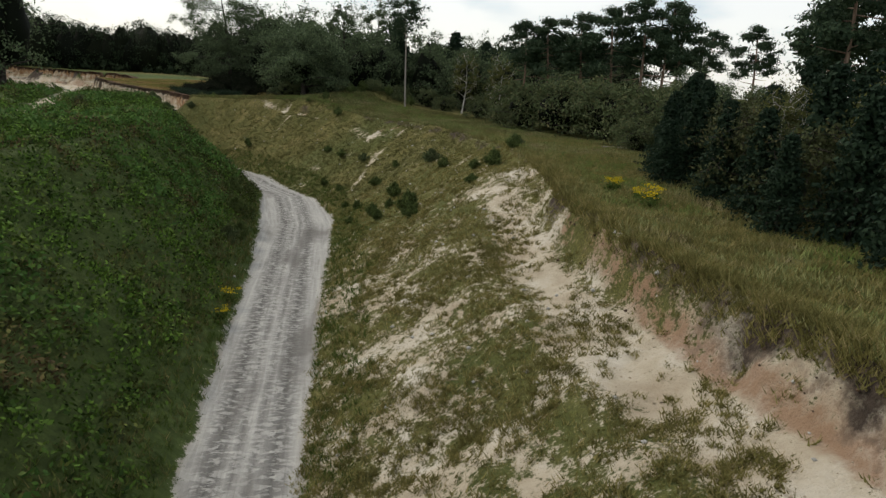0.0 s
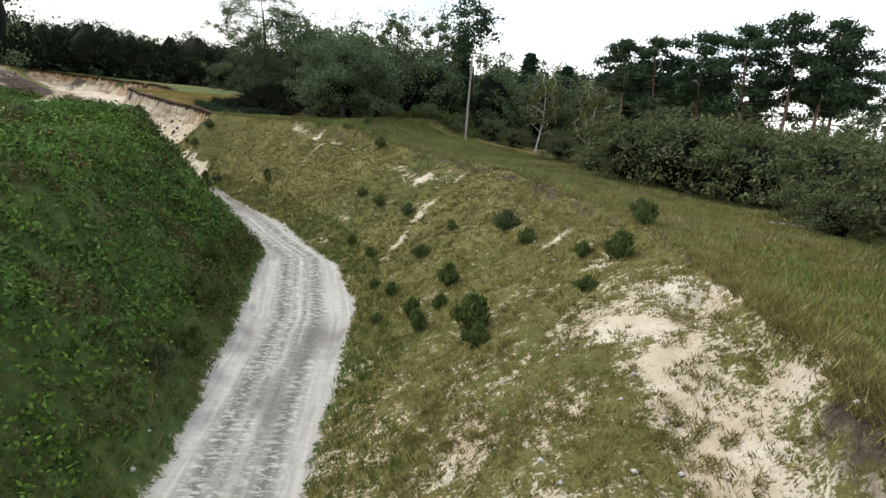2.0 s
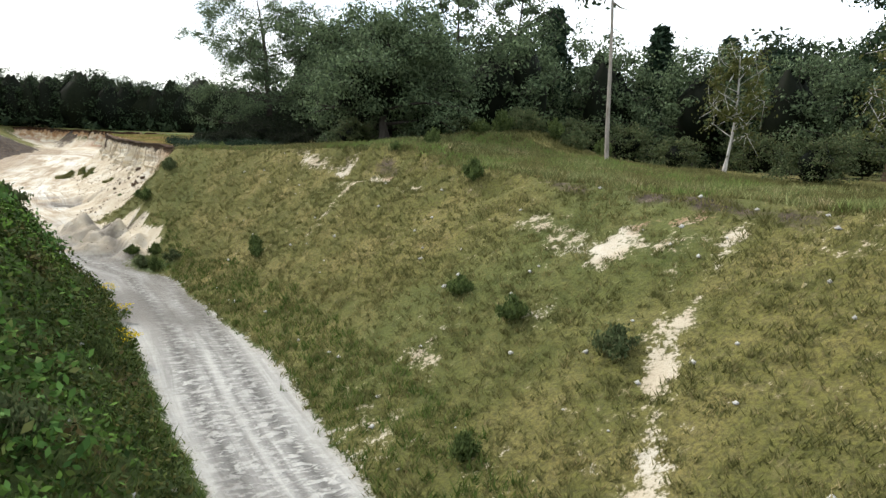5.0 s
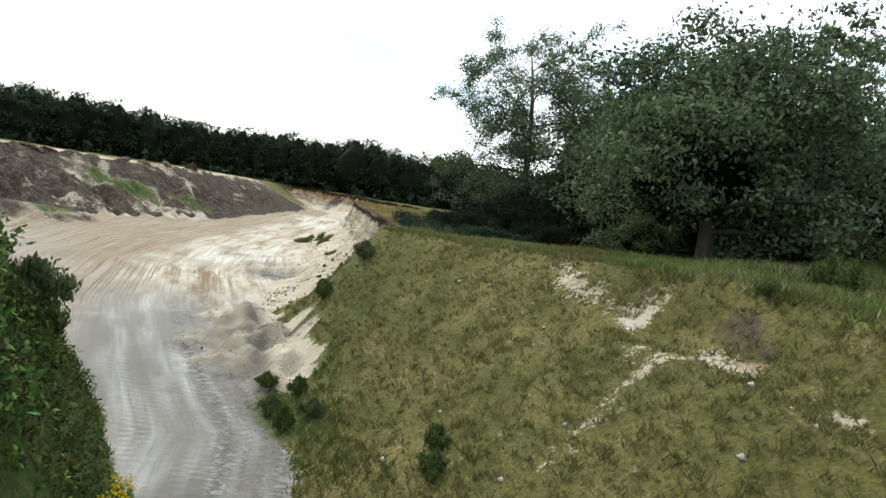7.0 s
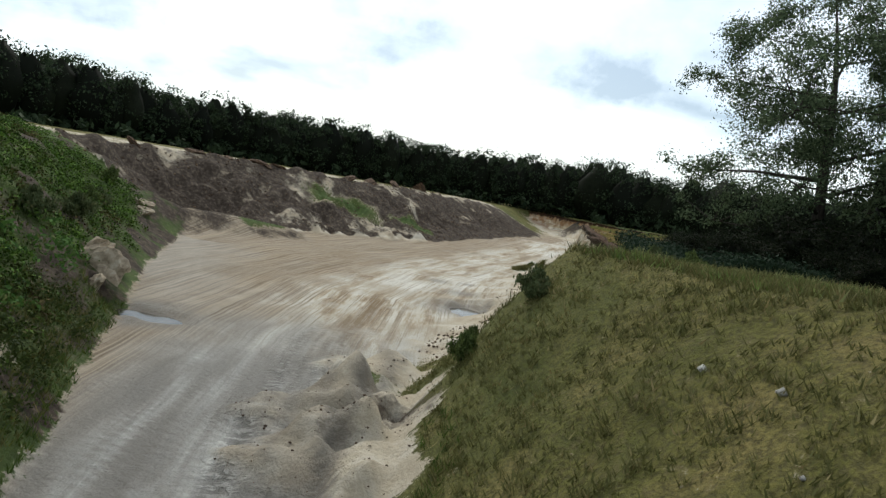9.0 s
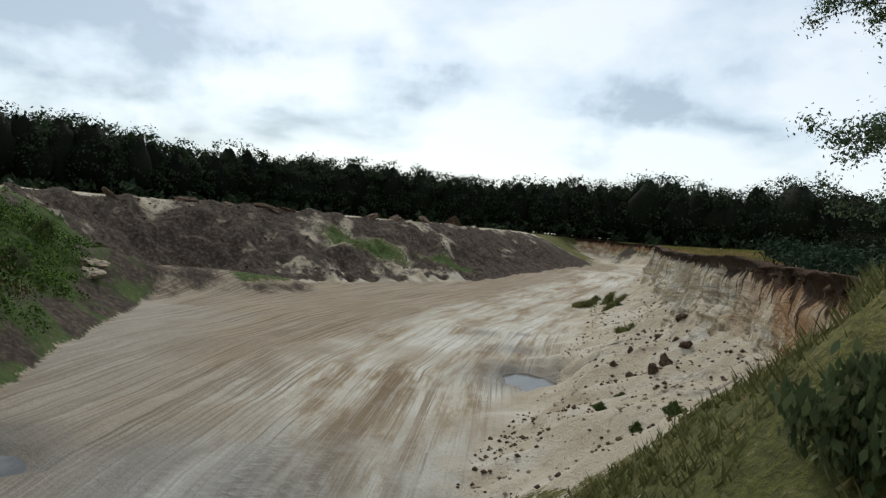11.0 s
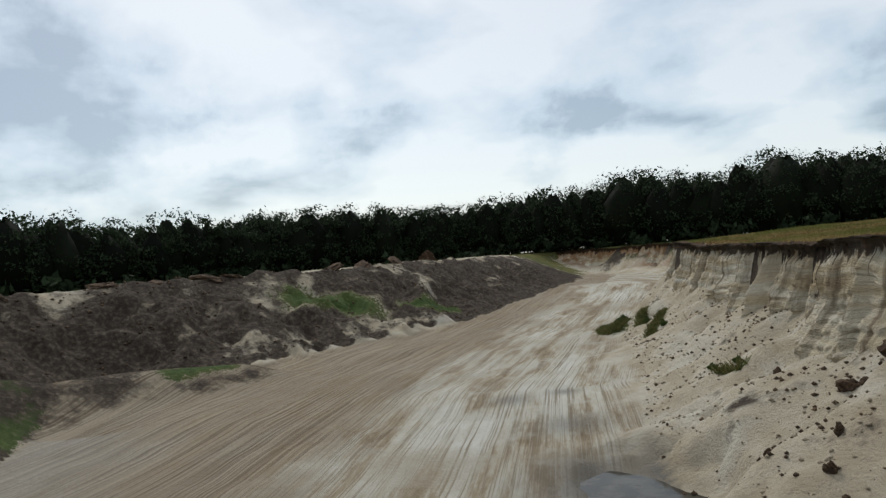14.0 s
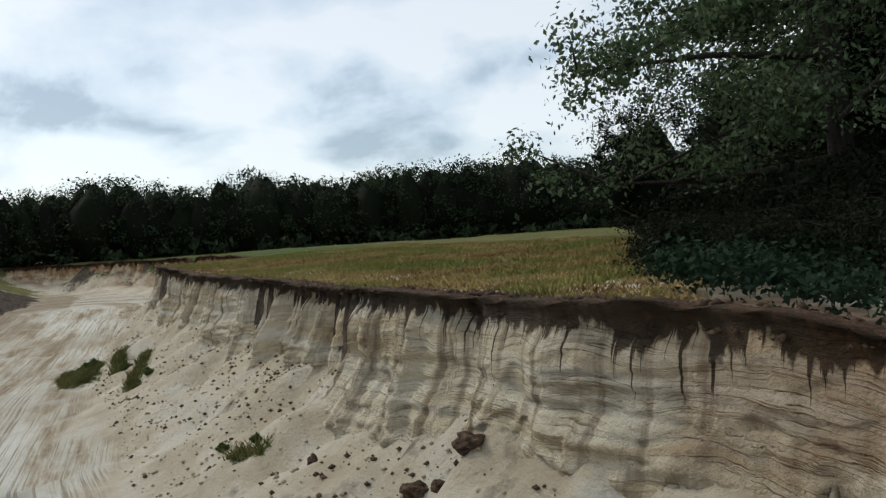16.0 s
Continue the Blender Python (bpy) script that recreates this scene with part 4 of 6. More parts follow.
def shade_mass(x, y, z0, z1, w, r):
    """Dense lobed mass under a crown's leaf sprays, added to stand for inner shade."""
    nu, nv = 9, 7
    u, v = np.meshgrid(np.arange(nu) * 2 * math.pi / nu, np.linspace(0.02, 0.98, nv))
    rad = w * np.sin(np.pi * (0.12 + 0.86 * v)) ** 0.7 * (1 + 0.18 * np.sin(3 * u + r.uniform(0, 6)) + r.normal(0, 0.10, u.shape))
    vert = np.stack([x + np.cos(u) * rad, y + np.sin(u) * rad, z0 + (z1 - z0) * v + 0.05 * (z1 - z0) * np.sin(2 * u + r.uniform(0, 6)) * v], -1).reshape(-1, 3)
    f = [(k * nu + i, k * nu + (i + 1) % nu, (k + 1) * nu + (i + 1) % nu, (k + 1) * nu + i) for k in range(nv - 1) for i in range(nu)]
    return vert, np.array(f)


def broad_tree(name, label, h, w, seed, leaf, bark, n_leaf=5200, bare=0.22, size=0.26, spread=0.75, lean=0.0, trunk=0.028, round_=1.0, core=0.0):
    """A broadleaf: trunk, forking limbs and sprays of leaves at the limb ends, with gaps."""
    r = np.random.default_rng(seed)
    root = thing(name, label, "tree")
    bits, tips = [], []
    top = np.array([lean * h, 0, h * 0.86])
    k = np.linspace(0, 1, 8)
    stem = np.stack([k * top[0] + 0.02 * h * np.sin(k * 4 + seed), 0.015 * h * np.sin(k * 5 + 2 * seed), k * top[2]], 1)
    rad = h * trunk * (1 - k) ** 0.8 + 0.03
    rad[0] *= 1.5
    bits.append(tube(stem, rad, 9))
    limbs = 15
    for i in range(limbs):
        q = bare + (0.97 - bare) * (i + 0.5) / limbs
        base = np.array([np.interp(q, k, stem[:, j]) for j in range(3)])
        ang = i * 2.4 + r.uniform(-0.5, 0.5)
        reach = w * 0.5 * (0.55 + 0.6 * math.sin(math.pi * min(1, (q - bare) / (1 - bare) * 0.85 + 0.15))) * r.uniform(0.75, 1.1)
        rise = h * 0.10 * r.uniform(0.2, 1.5) * (0.4 + q)
        end = base + np.array([math.cos(ang) * reach, math.sin(ang) * reach, rise])
        mid = (base + end) / 2 + r.normal(0, 0.05 * w, 3) * (1, 1, 0.5)
        r0 = np.interp(q, k, rad) * 0.5
        bits.append(tube([base, mid, end], [r0, r0 * 0.6, 0.02], 5))
        tips += [end, mid * 0.3 + end * 0.7 + r.normal(0, 0.05 * w, 3)]
        for _ in range(5):
            s = r.uniform(0.35, 1.0)
            p0 = mid * (1 - s) + end * s
            e2 = p0 + r.normal(0, 1, 3) * (0.13 * w, 0.13 * w, 0.07 * h)
            bits.append(tube([p0, e2], [r0 * 0.3 + 0.01, 0.012], 4))
            tips += [e2, (p0 + e2) / 2 + r.normal(0, 0.02 * w, 3)]
    tips.append(stem[-1])
    # rounded clumps over a lobed crown, on top of the sprays along the limbs
    m = int(70 * round_)
    a, q = r.uniform(0, 6.28, m), r.uniform(-0.9, 1, m)
    c = np.sqrt(1 - q * q)
    lobe = (0.74 + 0.16 * np.sin(3 * a + seed) + 0.14 * np.sin(5 * q + 2 * a + seed)) * r.uniform(0.72, 1.06, m)
    half = h * (1 - bare) * 0.5
    shell = np.stack([np.cos(a) * c * w * 0.5 * lobe + lean * h * 0.6, np.sin(a) * c * w * 0.5 * lobe, h - half + q * half * lobe * 0.98], 1)
    tip_a = np.array(tips)
    for e in shell:
        near = tip_a[np.argmin(((tip_a - e) ** 2).sum(1))]
        bits.append(tube([near, (near + e) / 2 + r.normal(0, 0.1, 3), e], [0.03, 0.022, 0.008], 4))
    put_part("trunk", mesh_of(name + "_trunk", *join(bits), bark, True), root)
    n_shell = int(n_leaf * 0.62) if m else 0
    per = max(4, (n_leaf - n_shell) // len(tips))
    bunch = [leaves(tips, (spread, spread, spread * 0.7), per, size, r)]
    if m:
        bunch.append(leaves(shell, np.c_[np.full((m, 2), w * 0.046), np.full(m, w * 0.032)] * r.uniform(0.7, 1.3, (m, 1)), n_shell // m, size, r, 0.25))
    put_part("crown", mesh_of(name + "_crown", *join(bunch), leaf), root)
    # the crown's inner shade, added as near-black lobes behind the leaves
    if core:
        lobes = [shade_mass(lean * h * 0.6 + r.normal(0, 0.09 * w), r.normal(0, 0.09 * w), h * (bare + 0.05) + q, h * 0.80 - q, w * 0.5 * core * 0.62, r) for q in (0, 0.06 * h, 0.1 * h)]
        put_part("crown_shade", mesh_of(name + "_inner", *join(lobes), M_INNER_SHADE), root)
    return root


def pine_tree(name, label, h, w, seed, n_leaf=4200, low=0.42, girth=0.014, bark=None):
    """A Scots pine: long bare bole, crooked limbs and flat tufted plates of needles high up."""
    r = np.random.default_rng(seed)
    root = thing(name, label, "tree")
    k = np.linspace(0, 1, 9)
    stem = np.stack([0.03 * h * np.sin(k * 3 + seed), 0.03 * h * np.sin(k * 2.2 + 2 * seed), k * h * 0.94], 1)
    rad = h * girth * (1 - 0.8 * k) + 0.02
    bits, tips = [tube(stem, rad, 8)], []
    for i in range(20):
        q = low + (0.98 - low) * (i + 0.5) / 20
        base = np.array([np.interp(q, k, stem[:, j]) for j in range(3)])
        ang = i * 2.4 + r.uniform(-0.6, 0.6)
        reach = w * 0.5 * r.uniform(0.35, 1.0) * (1.15 - 0.6 * (q - low))
        end = base + np.array([math.cos(ang) * reach, math.sin(ang) * reach, h * r.uniform(-0.035, 0.045)])
        bits.append(tube([base, (base + end) / 2 - (0, 0, 0.1), end], [0.07, 0.05, 0.015], 4))
        if i > 3 or r.uniform() < 0.4:
            for s in (0.55, 0.8, 1.0, 1.05):
                tips.append(base * (1 - s) + end * s + r.normal(0, 0.35, 3))
    tips += [stem[-1], stem[-1] + (0.4, 0, 0.3), stem[-1] - (0.3, 0.4, 0.2)]
    put_part("trunk", mesh_of(name + "_trunk", *join(bits), bark or M_PBARK, True), root)
    put_part("crown", mesh_of(name + "_crown", *leaves(tips, (0.55, 0.55, 0.26), n_leaf // len(tips), 0.19, r, 0.3), M_PINE), root)
    return root


def spruce_tree(name, label, h, w, seed, n_leaf=5200):
    """A spruce: straight bole and drooping whorls, narrowing to the tip."""
    r = np.random.default_rng(seed)
    root = thing(name, label, "tree")
    bits, tips, wide = [tube([(0, 0, 0), (0, 0, h * 0.5), (0, 0, h)], [h * 0.014, h * 0.009, 0.015], 7)], [], []
    for i in range(26):
        q = 0.06 + 0.92 * i / 26
        reach = w * 0.5 * (1 - q) ** 0.85 + 0.12
        for j in range(6):
            ang = j * 1.047 + i * 0.7 + r.uniform(-0.25, 0.25)
            rr = reach * r.uniform(0.5, 1.3)
            d = np.array([math.cos(ang), math.sin(ang), 0])
            end = np.array([0, 0, q * h]) + d * rr - np.array([0, 0, 0.22 * rr])
            if j % 2 == 0:
                bits.append(tube([(0, 0, q * h), end], [0.03, 0.008], 3))
            for s in (0.45, 0.75, 0.98):
                tips.append(np.array([0, 0, q * h]) * (1 - s) + end * s)
                wide.append((0.14 + 0.13 * rr, 0.14 + 0.13 * rr, 0.10))
    put_part("trunk", mesh_of(name + "_trunk", *join([(v, f) for v, f in bits]), M_BARK, True), root)
    put_part("crown", mesh_of(name + "_crown", *leaves(tips, wide, max(5, n_leaf // len(tips)), 0.19, r, 0.35), M_SPRUCE), root)
    return root


def set_down(root, x, y, turn=0.0, size=1.0, sink=0.1, copy=True):
    m = pose(x, y, height(x, y) - sink, 0, 0, turn)
    if copy:
        root = copy_thing(root, m)
    else:
        root.matrix_basis = m
    root.scale = (size, size, size)
    return root


oak_a = broad_tree("oak_tree", "wide leafy oak with a pale trunk at the grass edge", 10.2, 11.5, 3, M_OAK, M_BARK, 42000, 0.14, 0.12, 0.5, 0.0, 0.030, 1.5, 0.58)
set_down(oak_a, -21.0, 104.0, 40, 1.0, 0.1, False)
oak_b = broad_tree("oak_tree", "tall airy oak standing by the pit rim", 22, 16.2, 11, M_OAK, M_BARK, 72000, 0.08, 0.105, 0.46, 0.0, 0.020, 1.4)
set_down(oak_b, -40.5, 135.3, 0, 0.95, 0.1, False)
oak_b.matrix_basis = oak_b.matrix_basis @ pose(0, 0, 0, 0, -9, 18)
wood_b = broad_tree("oak_tree", "dense dark green broadleaf tree in the wood", 13.5, 11, 21, M_OAK, M_BARK, 8500, 0.05, 0.20, 0.55, core=0.70)
wood_c = broad_tree("oak_tree", "tall dark green broadleaf tree in the wood", 16.5, 9.5, 22, M_OAK, M_BARK, 8500, 0.10, 0.20, 0.55, core=0.70)
birch = broad_tree("birch_tree", "slender yellowing birch with a pale trunk", 11, 4.5, 31, M_BIRCH, M_BBARK, 4200, 0.25, 0.13, 0.42, 0.03, 0.011, 0.5)
pine_a = pine_tree("pine_tree", "tall pine with a bare bole and tufted crown", 19, 9, 41, 8500)
pine_b = pine_tree("pine_tree", "tall pine with a bare bole and tufted crown", 17, 8, 42, 8000)
spruce = spruce_tree("spruce_tree", "dark spruce with drooping branches", 10, 5.6, 51, 6000)
willow = broad_tree("willow_bush", "rounded grey-green willow bush at the wood's edge", 5.5, 7.5, 61, M_SHRUB, M_BARK, 6500, 0.02, 0.15, 0.4, 0.0, 0.012, core=0.68)
pine_c = pine_tree("pine_tree", "thin pine with a long pale bole and sparse drooping top", 18, 5, 43, 3000, 0.6, 0.0075, M_WOOD)
russet = broad_tree("russet_bush", "tall browning shrub among the conifers", 5, 4.2, 63, M_RUSSET, M_BARK, 4200, 0.03, 0.11, 0.35, 0.0, 0.010)
tall = broad_tree("oak_tree", "thin tree with a sparse top above the wood", 17, 6.5, 23, M_OAK, M_BARK, 4200, 0.45, 0.16, 0.5, 0.0, 0.014, 0.5)
# oak and bush seen against the light: their shade is in the leaf colour
shaded_oak = broad_tree("oak_tree", "dense dark oak with low shadowy branches", 17, 12, 25, M_SHADED, M_BARK, 12000, 0.03, 0.19, 0.6, core=0.72)
scrub = broad_tree("elder_bush", "dark tangled bush under the oak", 4.2, 6.5, 66, M_SHADED, M_BARK, 6500, 0.02, 0.12, 0.4, 0.0, 0.012, core=0.72)
KINDS = dict(g=shaded_oak, e=scrub, x=russet, t=tall, r=pine_c, b=wood_b, c=wood_c, i=birch, p=pine_a, q=pine_b, s=spruce, w=willow)
used = set()


def plant(kind, x, y, turn, size):
    root = KINDS[kind]
    first = kind not in used
    used.add(kind)
    return set_down(root, x, y, turn, size, 0.1, not first)


WOOD = [("p", 27.0, 50.0, 0.85), ("q", 31.0, 56.0, 0.85), ("p", 33.0, 48.0, 0.9), ("s", 14.8, 36.6, 0.52), ("s", 13.8, 30.0, 0.50), ("s", 15.5, 25.5, 0.62), ("s", 14.6, 21.0, 0.55), ("s", 17.5, 32.0, 0.72), ("s", 18.0, 39.0, 0.62), ("i", 17.0, 35.0, 0.55),
        ("i", 19.0, 30.0, 0.6), ("s", 19.5, 24.0, 0.75), ("s", 21.0, 36.0, 0.7), ("w", 17.8, 43.5, 0.62), ("w", 19.5, 49.0, 0.7), ("w", 20.5, 56.0, 0.85), ("i", 22.0, 46.0, 0.6), ("s", 22.0, 42.0, 0.7),
        ("w", 8.7, 79.0, 1.0), ("w", 12.5, 76.0, 1.12), ("w", 16.7, 72.5, 1.1), ("w", 19.8, 67.5, 1.05), ("w", 21.5, 61.5, 0.95), ("w", 15.5, 80.0, 1.2), ("w", 22.0, 73.0, 1.15),
        ("p", 22.8, 86.5, 0.86), ("q", 20.0, 88.5, 0.88), ("p", 25.8, 84.5, 0.84), ("q", 17.0, 91.5, 0.84), ("q", 13.0, 94.0, 0.80), ("p", 10.0, 96.5, 0.70), ("q", 28.0, 88.0, 0.85),
        ("p", 62.0, 118.0, 1.15), ("p", 70.0, 112.0, 1.25), ("q", 66.0, 125.0, 1.25), ("p", 78.0, 117.0, 1.2), ("q", 58.0, 136.0, 1.1), ("p", 52.0, 142.0, 0.95), ("b", 43.0, 125.0, 0.6), ("b", 34.0, 112.0, 0.5),
        ("b", 50.0, 112.0, 0.55), ("b", 56.0, 105.0, 0.5), ("c", 38.0, 98.0, 0.45), ("b", 46.0, 100.0, 0.45), ("x", 14.5, 33.0, 0.9), ("x", 16.0, 37.5, 1.0), ("x", 17.5, 42.0, 1.0), ("x", 15.2, 28.5, 0.9), ("x", 19.0, 27.0, 1.1),
        ("s", 13.2, 26.5, 0.42), ("s", 13.4, 33.5, 0.45), ("s", 14.2, 39.8, 0.55), ("s", 15.8, 43.0, 0.62), ("s", 16.8, 48.5, 0.66), ("s", 18.5, 52.5, 0.7), ("x", 20.5, 44.0, 1.1), ("x", 21.0, 50.5, 1.1), ("s", 23.0, 33.0, 0.9),
        ("s", 24.0, 40.0, 0.85), ("s", 24.5, 48.0, 0.85), ("b", 26.0, 56.0, 0.45), ("s", 22.5, 28.0, 0.8), ("w", 16.0, 58.0, 0.5), ("w", 17.5, 63.0, 0.6), ("b", 25.0, 66.0, 0.5), ("b", 28.0, 74.0, 0.5), ("c", 27.0, 80.0, 0.5),
        ("i", 6.5, 88.0, 0.75), ("i", 2.4, 101.0, 0.8), ("r", -5.2, 98.4, 0.95), ("s", 13.6, 42.5, 0.5), ("s", 15.0, 46.0, 0.55), ("s", 12.6, 39.2, 0.38), ("b", 3.0, 112.0, 0.75), ("b", 9.0, 108.0, 0.7), ("c", 14.0, 112.0, 0.65), ("s", 6.0, 116.0, 1.15), ("s", 1.0, 120.0, 1.3),
        ("s", 11.0, 118.0, 1.1), ("b", -3.0, 118.0, 0.8), ("s", -8.5, 121.0, 1.45), ("c", -10.5, 117.0, 0.72), ("b", -12.5, 112.5, 0.82), ("t", -17.3, 116.0, 0.95), ("t", -12.0, 118.0, 1.0), ("b", -18.5, 112.0, 0.72),
        ("c", -23.0, 115.0, 0.70), ("b", -26.3, 113.0, 0.62), ("c", -27.0, 121.0, 0.72), ("b", -25.0, 127.0, 0.8), ("c", -4.0, 127.0, 0.82), ("b", -14.0, 124.0, 0.95), ("b", -22.0, 124.0, 1.0),
        ("c", 5.0, 140.0, 0.85), ("b", 12.0, 130.0, 0.8), ("b", 20.0, 120.0, 0.7), ("c", 26.0, 104.0, 0.7), ("b", 19.0, 103.0, 0.65), ("w", 4.5, 92.0, 0.5), ("w", 0.0, 104.5, 0.45),
        ("w", -3.0, 108.0, 0.55), ("w", 5.0, 103.0, 0.55), ("w", 9.5, 98.0, 0.6), ("w", 6.8, 84.5, 0.5), ("w", -24.5, 108.5, 0.45), ("w", -15.5, 108.0, 0.42), ("w", -11.0, 106.5, 0.35), ("w", -7.0, 106.5, 0.40),
        ("c", -36.5, 140.5, 1.0), ("b", -33.0, 136.0, 1.1), ("b", -35.0, 147.0, 1.15), ("c", -31.0, 152.0, 1.1), ("b", -30.0, 142.0, 1.1), ("b", -27.0, 160.0, 1.1), ("c", -24.0, 170.0, 1.05),
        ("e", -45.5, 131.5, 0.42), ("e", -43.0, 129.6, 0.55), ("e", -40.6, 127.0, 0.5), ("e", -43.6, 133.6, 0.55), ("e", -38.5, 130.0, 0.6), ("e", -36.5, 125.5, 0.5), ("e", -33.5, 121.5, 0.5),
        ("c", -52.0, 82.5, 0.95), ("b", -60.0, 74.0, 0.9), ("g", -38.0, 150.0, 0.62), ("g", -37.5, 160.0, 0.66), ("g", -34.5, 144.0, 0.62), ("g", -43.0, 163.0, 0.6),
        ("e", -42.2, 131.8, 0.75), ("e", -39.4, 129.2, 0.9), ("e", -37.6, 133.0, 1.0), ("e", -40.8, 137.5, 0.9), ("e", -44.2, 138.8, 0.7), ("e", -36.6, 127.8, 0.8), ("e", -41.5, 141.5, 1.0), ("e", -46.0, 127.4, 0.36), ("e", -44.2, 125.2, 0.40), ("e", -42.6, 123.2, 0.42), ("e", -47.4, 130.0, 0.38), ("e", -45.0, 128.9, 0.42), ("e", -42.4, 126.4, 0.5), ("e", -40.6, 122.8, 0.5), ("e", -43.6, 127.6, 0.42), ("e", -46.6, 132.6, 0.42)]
for kind, x, y, size in WOOD:
    if size:
        ob = plant(kind, x, y, rng.uniform(0, 360), size)
        if kind == "r":
            ob.rotation_euler = (0, radians(-7), 0)

# ---- far woods ----


def far_wood(line, tops, depth, gap, seed):
    r = np.random.default_rng(seed)
    pts = np.array(line, float)
    seg = np.r_[0, np.cumsum(np.hypot(*np.diff(pts, axis=0).T))]
    lv, bits, inner = [], [], []
    for row in range(depth):
        for d in np.arange(row * gap * 0.4, seg[-1], gap):
            x, y = (np.interp(d, seg, pts[:, j]) for j in range(2))
            x2, y2 = (np.interp(min(d + 2, seg[-1]), seg, pts[:, j]) for j in range(2))
            t = np.array([x2 - x, y2 - y]) / (math.hypot(x2 - x, y2 - y) + 1e-9)
            off = np.array([-t[1], t[0]]) * (row * 5.5 + r.uniform(-2, 2))
            x, y = x + off[0], y + off[1]
            h = np.interp(d, seg, tops) * r.uniform(0.78, 1.02) * (0.97 + 0.06 * math.sin(d * 0.07 + 1) + 0.05 * math.sin(d * 0.19))
            w = h * r.uniform(0.24, 0.40)
            n = 44
            q = np.r_[r.uniform(0.0, 0.5, 12), r.uniform(0.2, 1, n - 12)]
            ang = r.uniform(0, 6.28, n)
            rad = w * np.sqrt(np.clip(1.03 - ((q - 0.5) / 0.5) ** 4, 0.03, 1)) * r.uniform(0.72, 1.05, n)
            c = np.stack([x + np.cos(ang) * rad, y + np.sin(ang) * rad, h * q], 1)
            if row:
                foot = np.stack([x + r.normal(0, w, 8), y + r.normal(0, w, 8), r.uniform(0.2, 2.4, 8)], 1)
                lv.append(leaves(foot, (0.8, 0.8, 0.5), 9, 0.8, r))
            # near-black mass that gives each far crown its shaded inside
            inner.append(shade_mass(x, y, h * 0.02, h * 0.90, w * 0.80, r))
            lv.append(leaves(c, (w * 0.19, w * 0.19, h * 0.034), 60 if row == 0 else 24, 0.20 if row == 0 else 0.32, r))
            bits.append(tube([(x, y, -0.3), (x, y, h * 0.8)], [0.22, 0.06], 4))
    return join(lv), join(bits), join(inner)


FARLINE = [(-120, 30), (-165, 70), (-192, 120), (-200, 165), (-200, 200), (-188, 240), (-150, 260), (-100, 268), (-66, 276), (-30, 264), (5, 235), (20, 200), (22, 160), (30, 130)]
FARTOP = [15, 15.5, 15.5, 15.2, 15.5, 16.5, 17, 18.5, 17.5, 16.5, 15, 14, 14, 14]
(lv, lf), (bv, bf), (iv, jf) = far_wood(FARLINE[::-1], FARTOP[::-1], 3, 4.4, 5)
far = thing("far_woods", "dark line of broadleaf woods beyond the pit", "woods")
far["kind"] = "stuff"
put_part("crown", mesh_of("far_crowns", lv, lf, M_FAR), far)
put_part("crown_shade", mesh_of("far_inner_shade", iv, jf, M_INNER_SHADE), far)
put_part("trunk", mesh_of("far_trunks", bv, bf, M_BARK), far)

# ---- shrubs on the slopes ----


def broom(name, label, h, w, seed, mat, n=3400):
    """A shrub of many upright green twigs over a few brown stems."""
    r = np.random.default_rng(seed)
    root = thing(name, label, "bush", "shrubs on the banks")
    stems = []
    tips, dirs = [], []
    for i in range(16):
        a, lean = r.uniform(0, 6.28), r.uniform(0.05, 1.0) ** 1.3
        e = np.array([math.cos(a) * w * 0.5 * lean, math.sin(a) * w * 0.5 * lean, h * 1.15 * (1 - 0.5 * lean) * r.uniform(0.7, 1.1)])
        m = e * (0.35, 0.35, 0.55)
        stems.append(tube([(0, 0, -0.1), m, e], [0.025, 0.018, 0.006], 4))
        for s in np.linspace(0.3, 1, 6):
            tips.append((m * (1 - s) + e * s) if s > 0.45 else m)
    put_part("stems", mesh_of(name + "_stems", *join(stems), M_BARK), root)
    put_part("foliage", mesh_of(name + "_foliage", *leaves(tips, (w * 0.07, w * 0.07, h * 0.14), n // len(tips), 0.085, r, -4.0), mat), root)
    return root


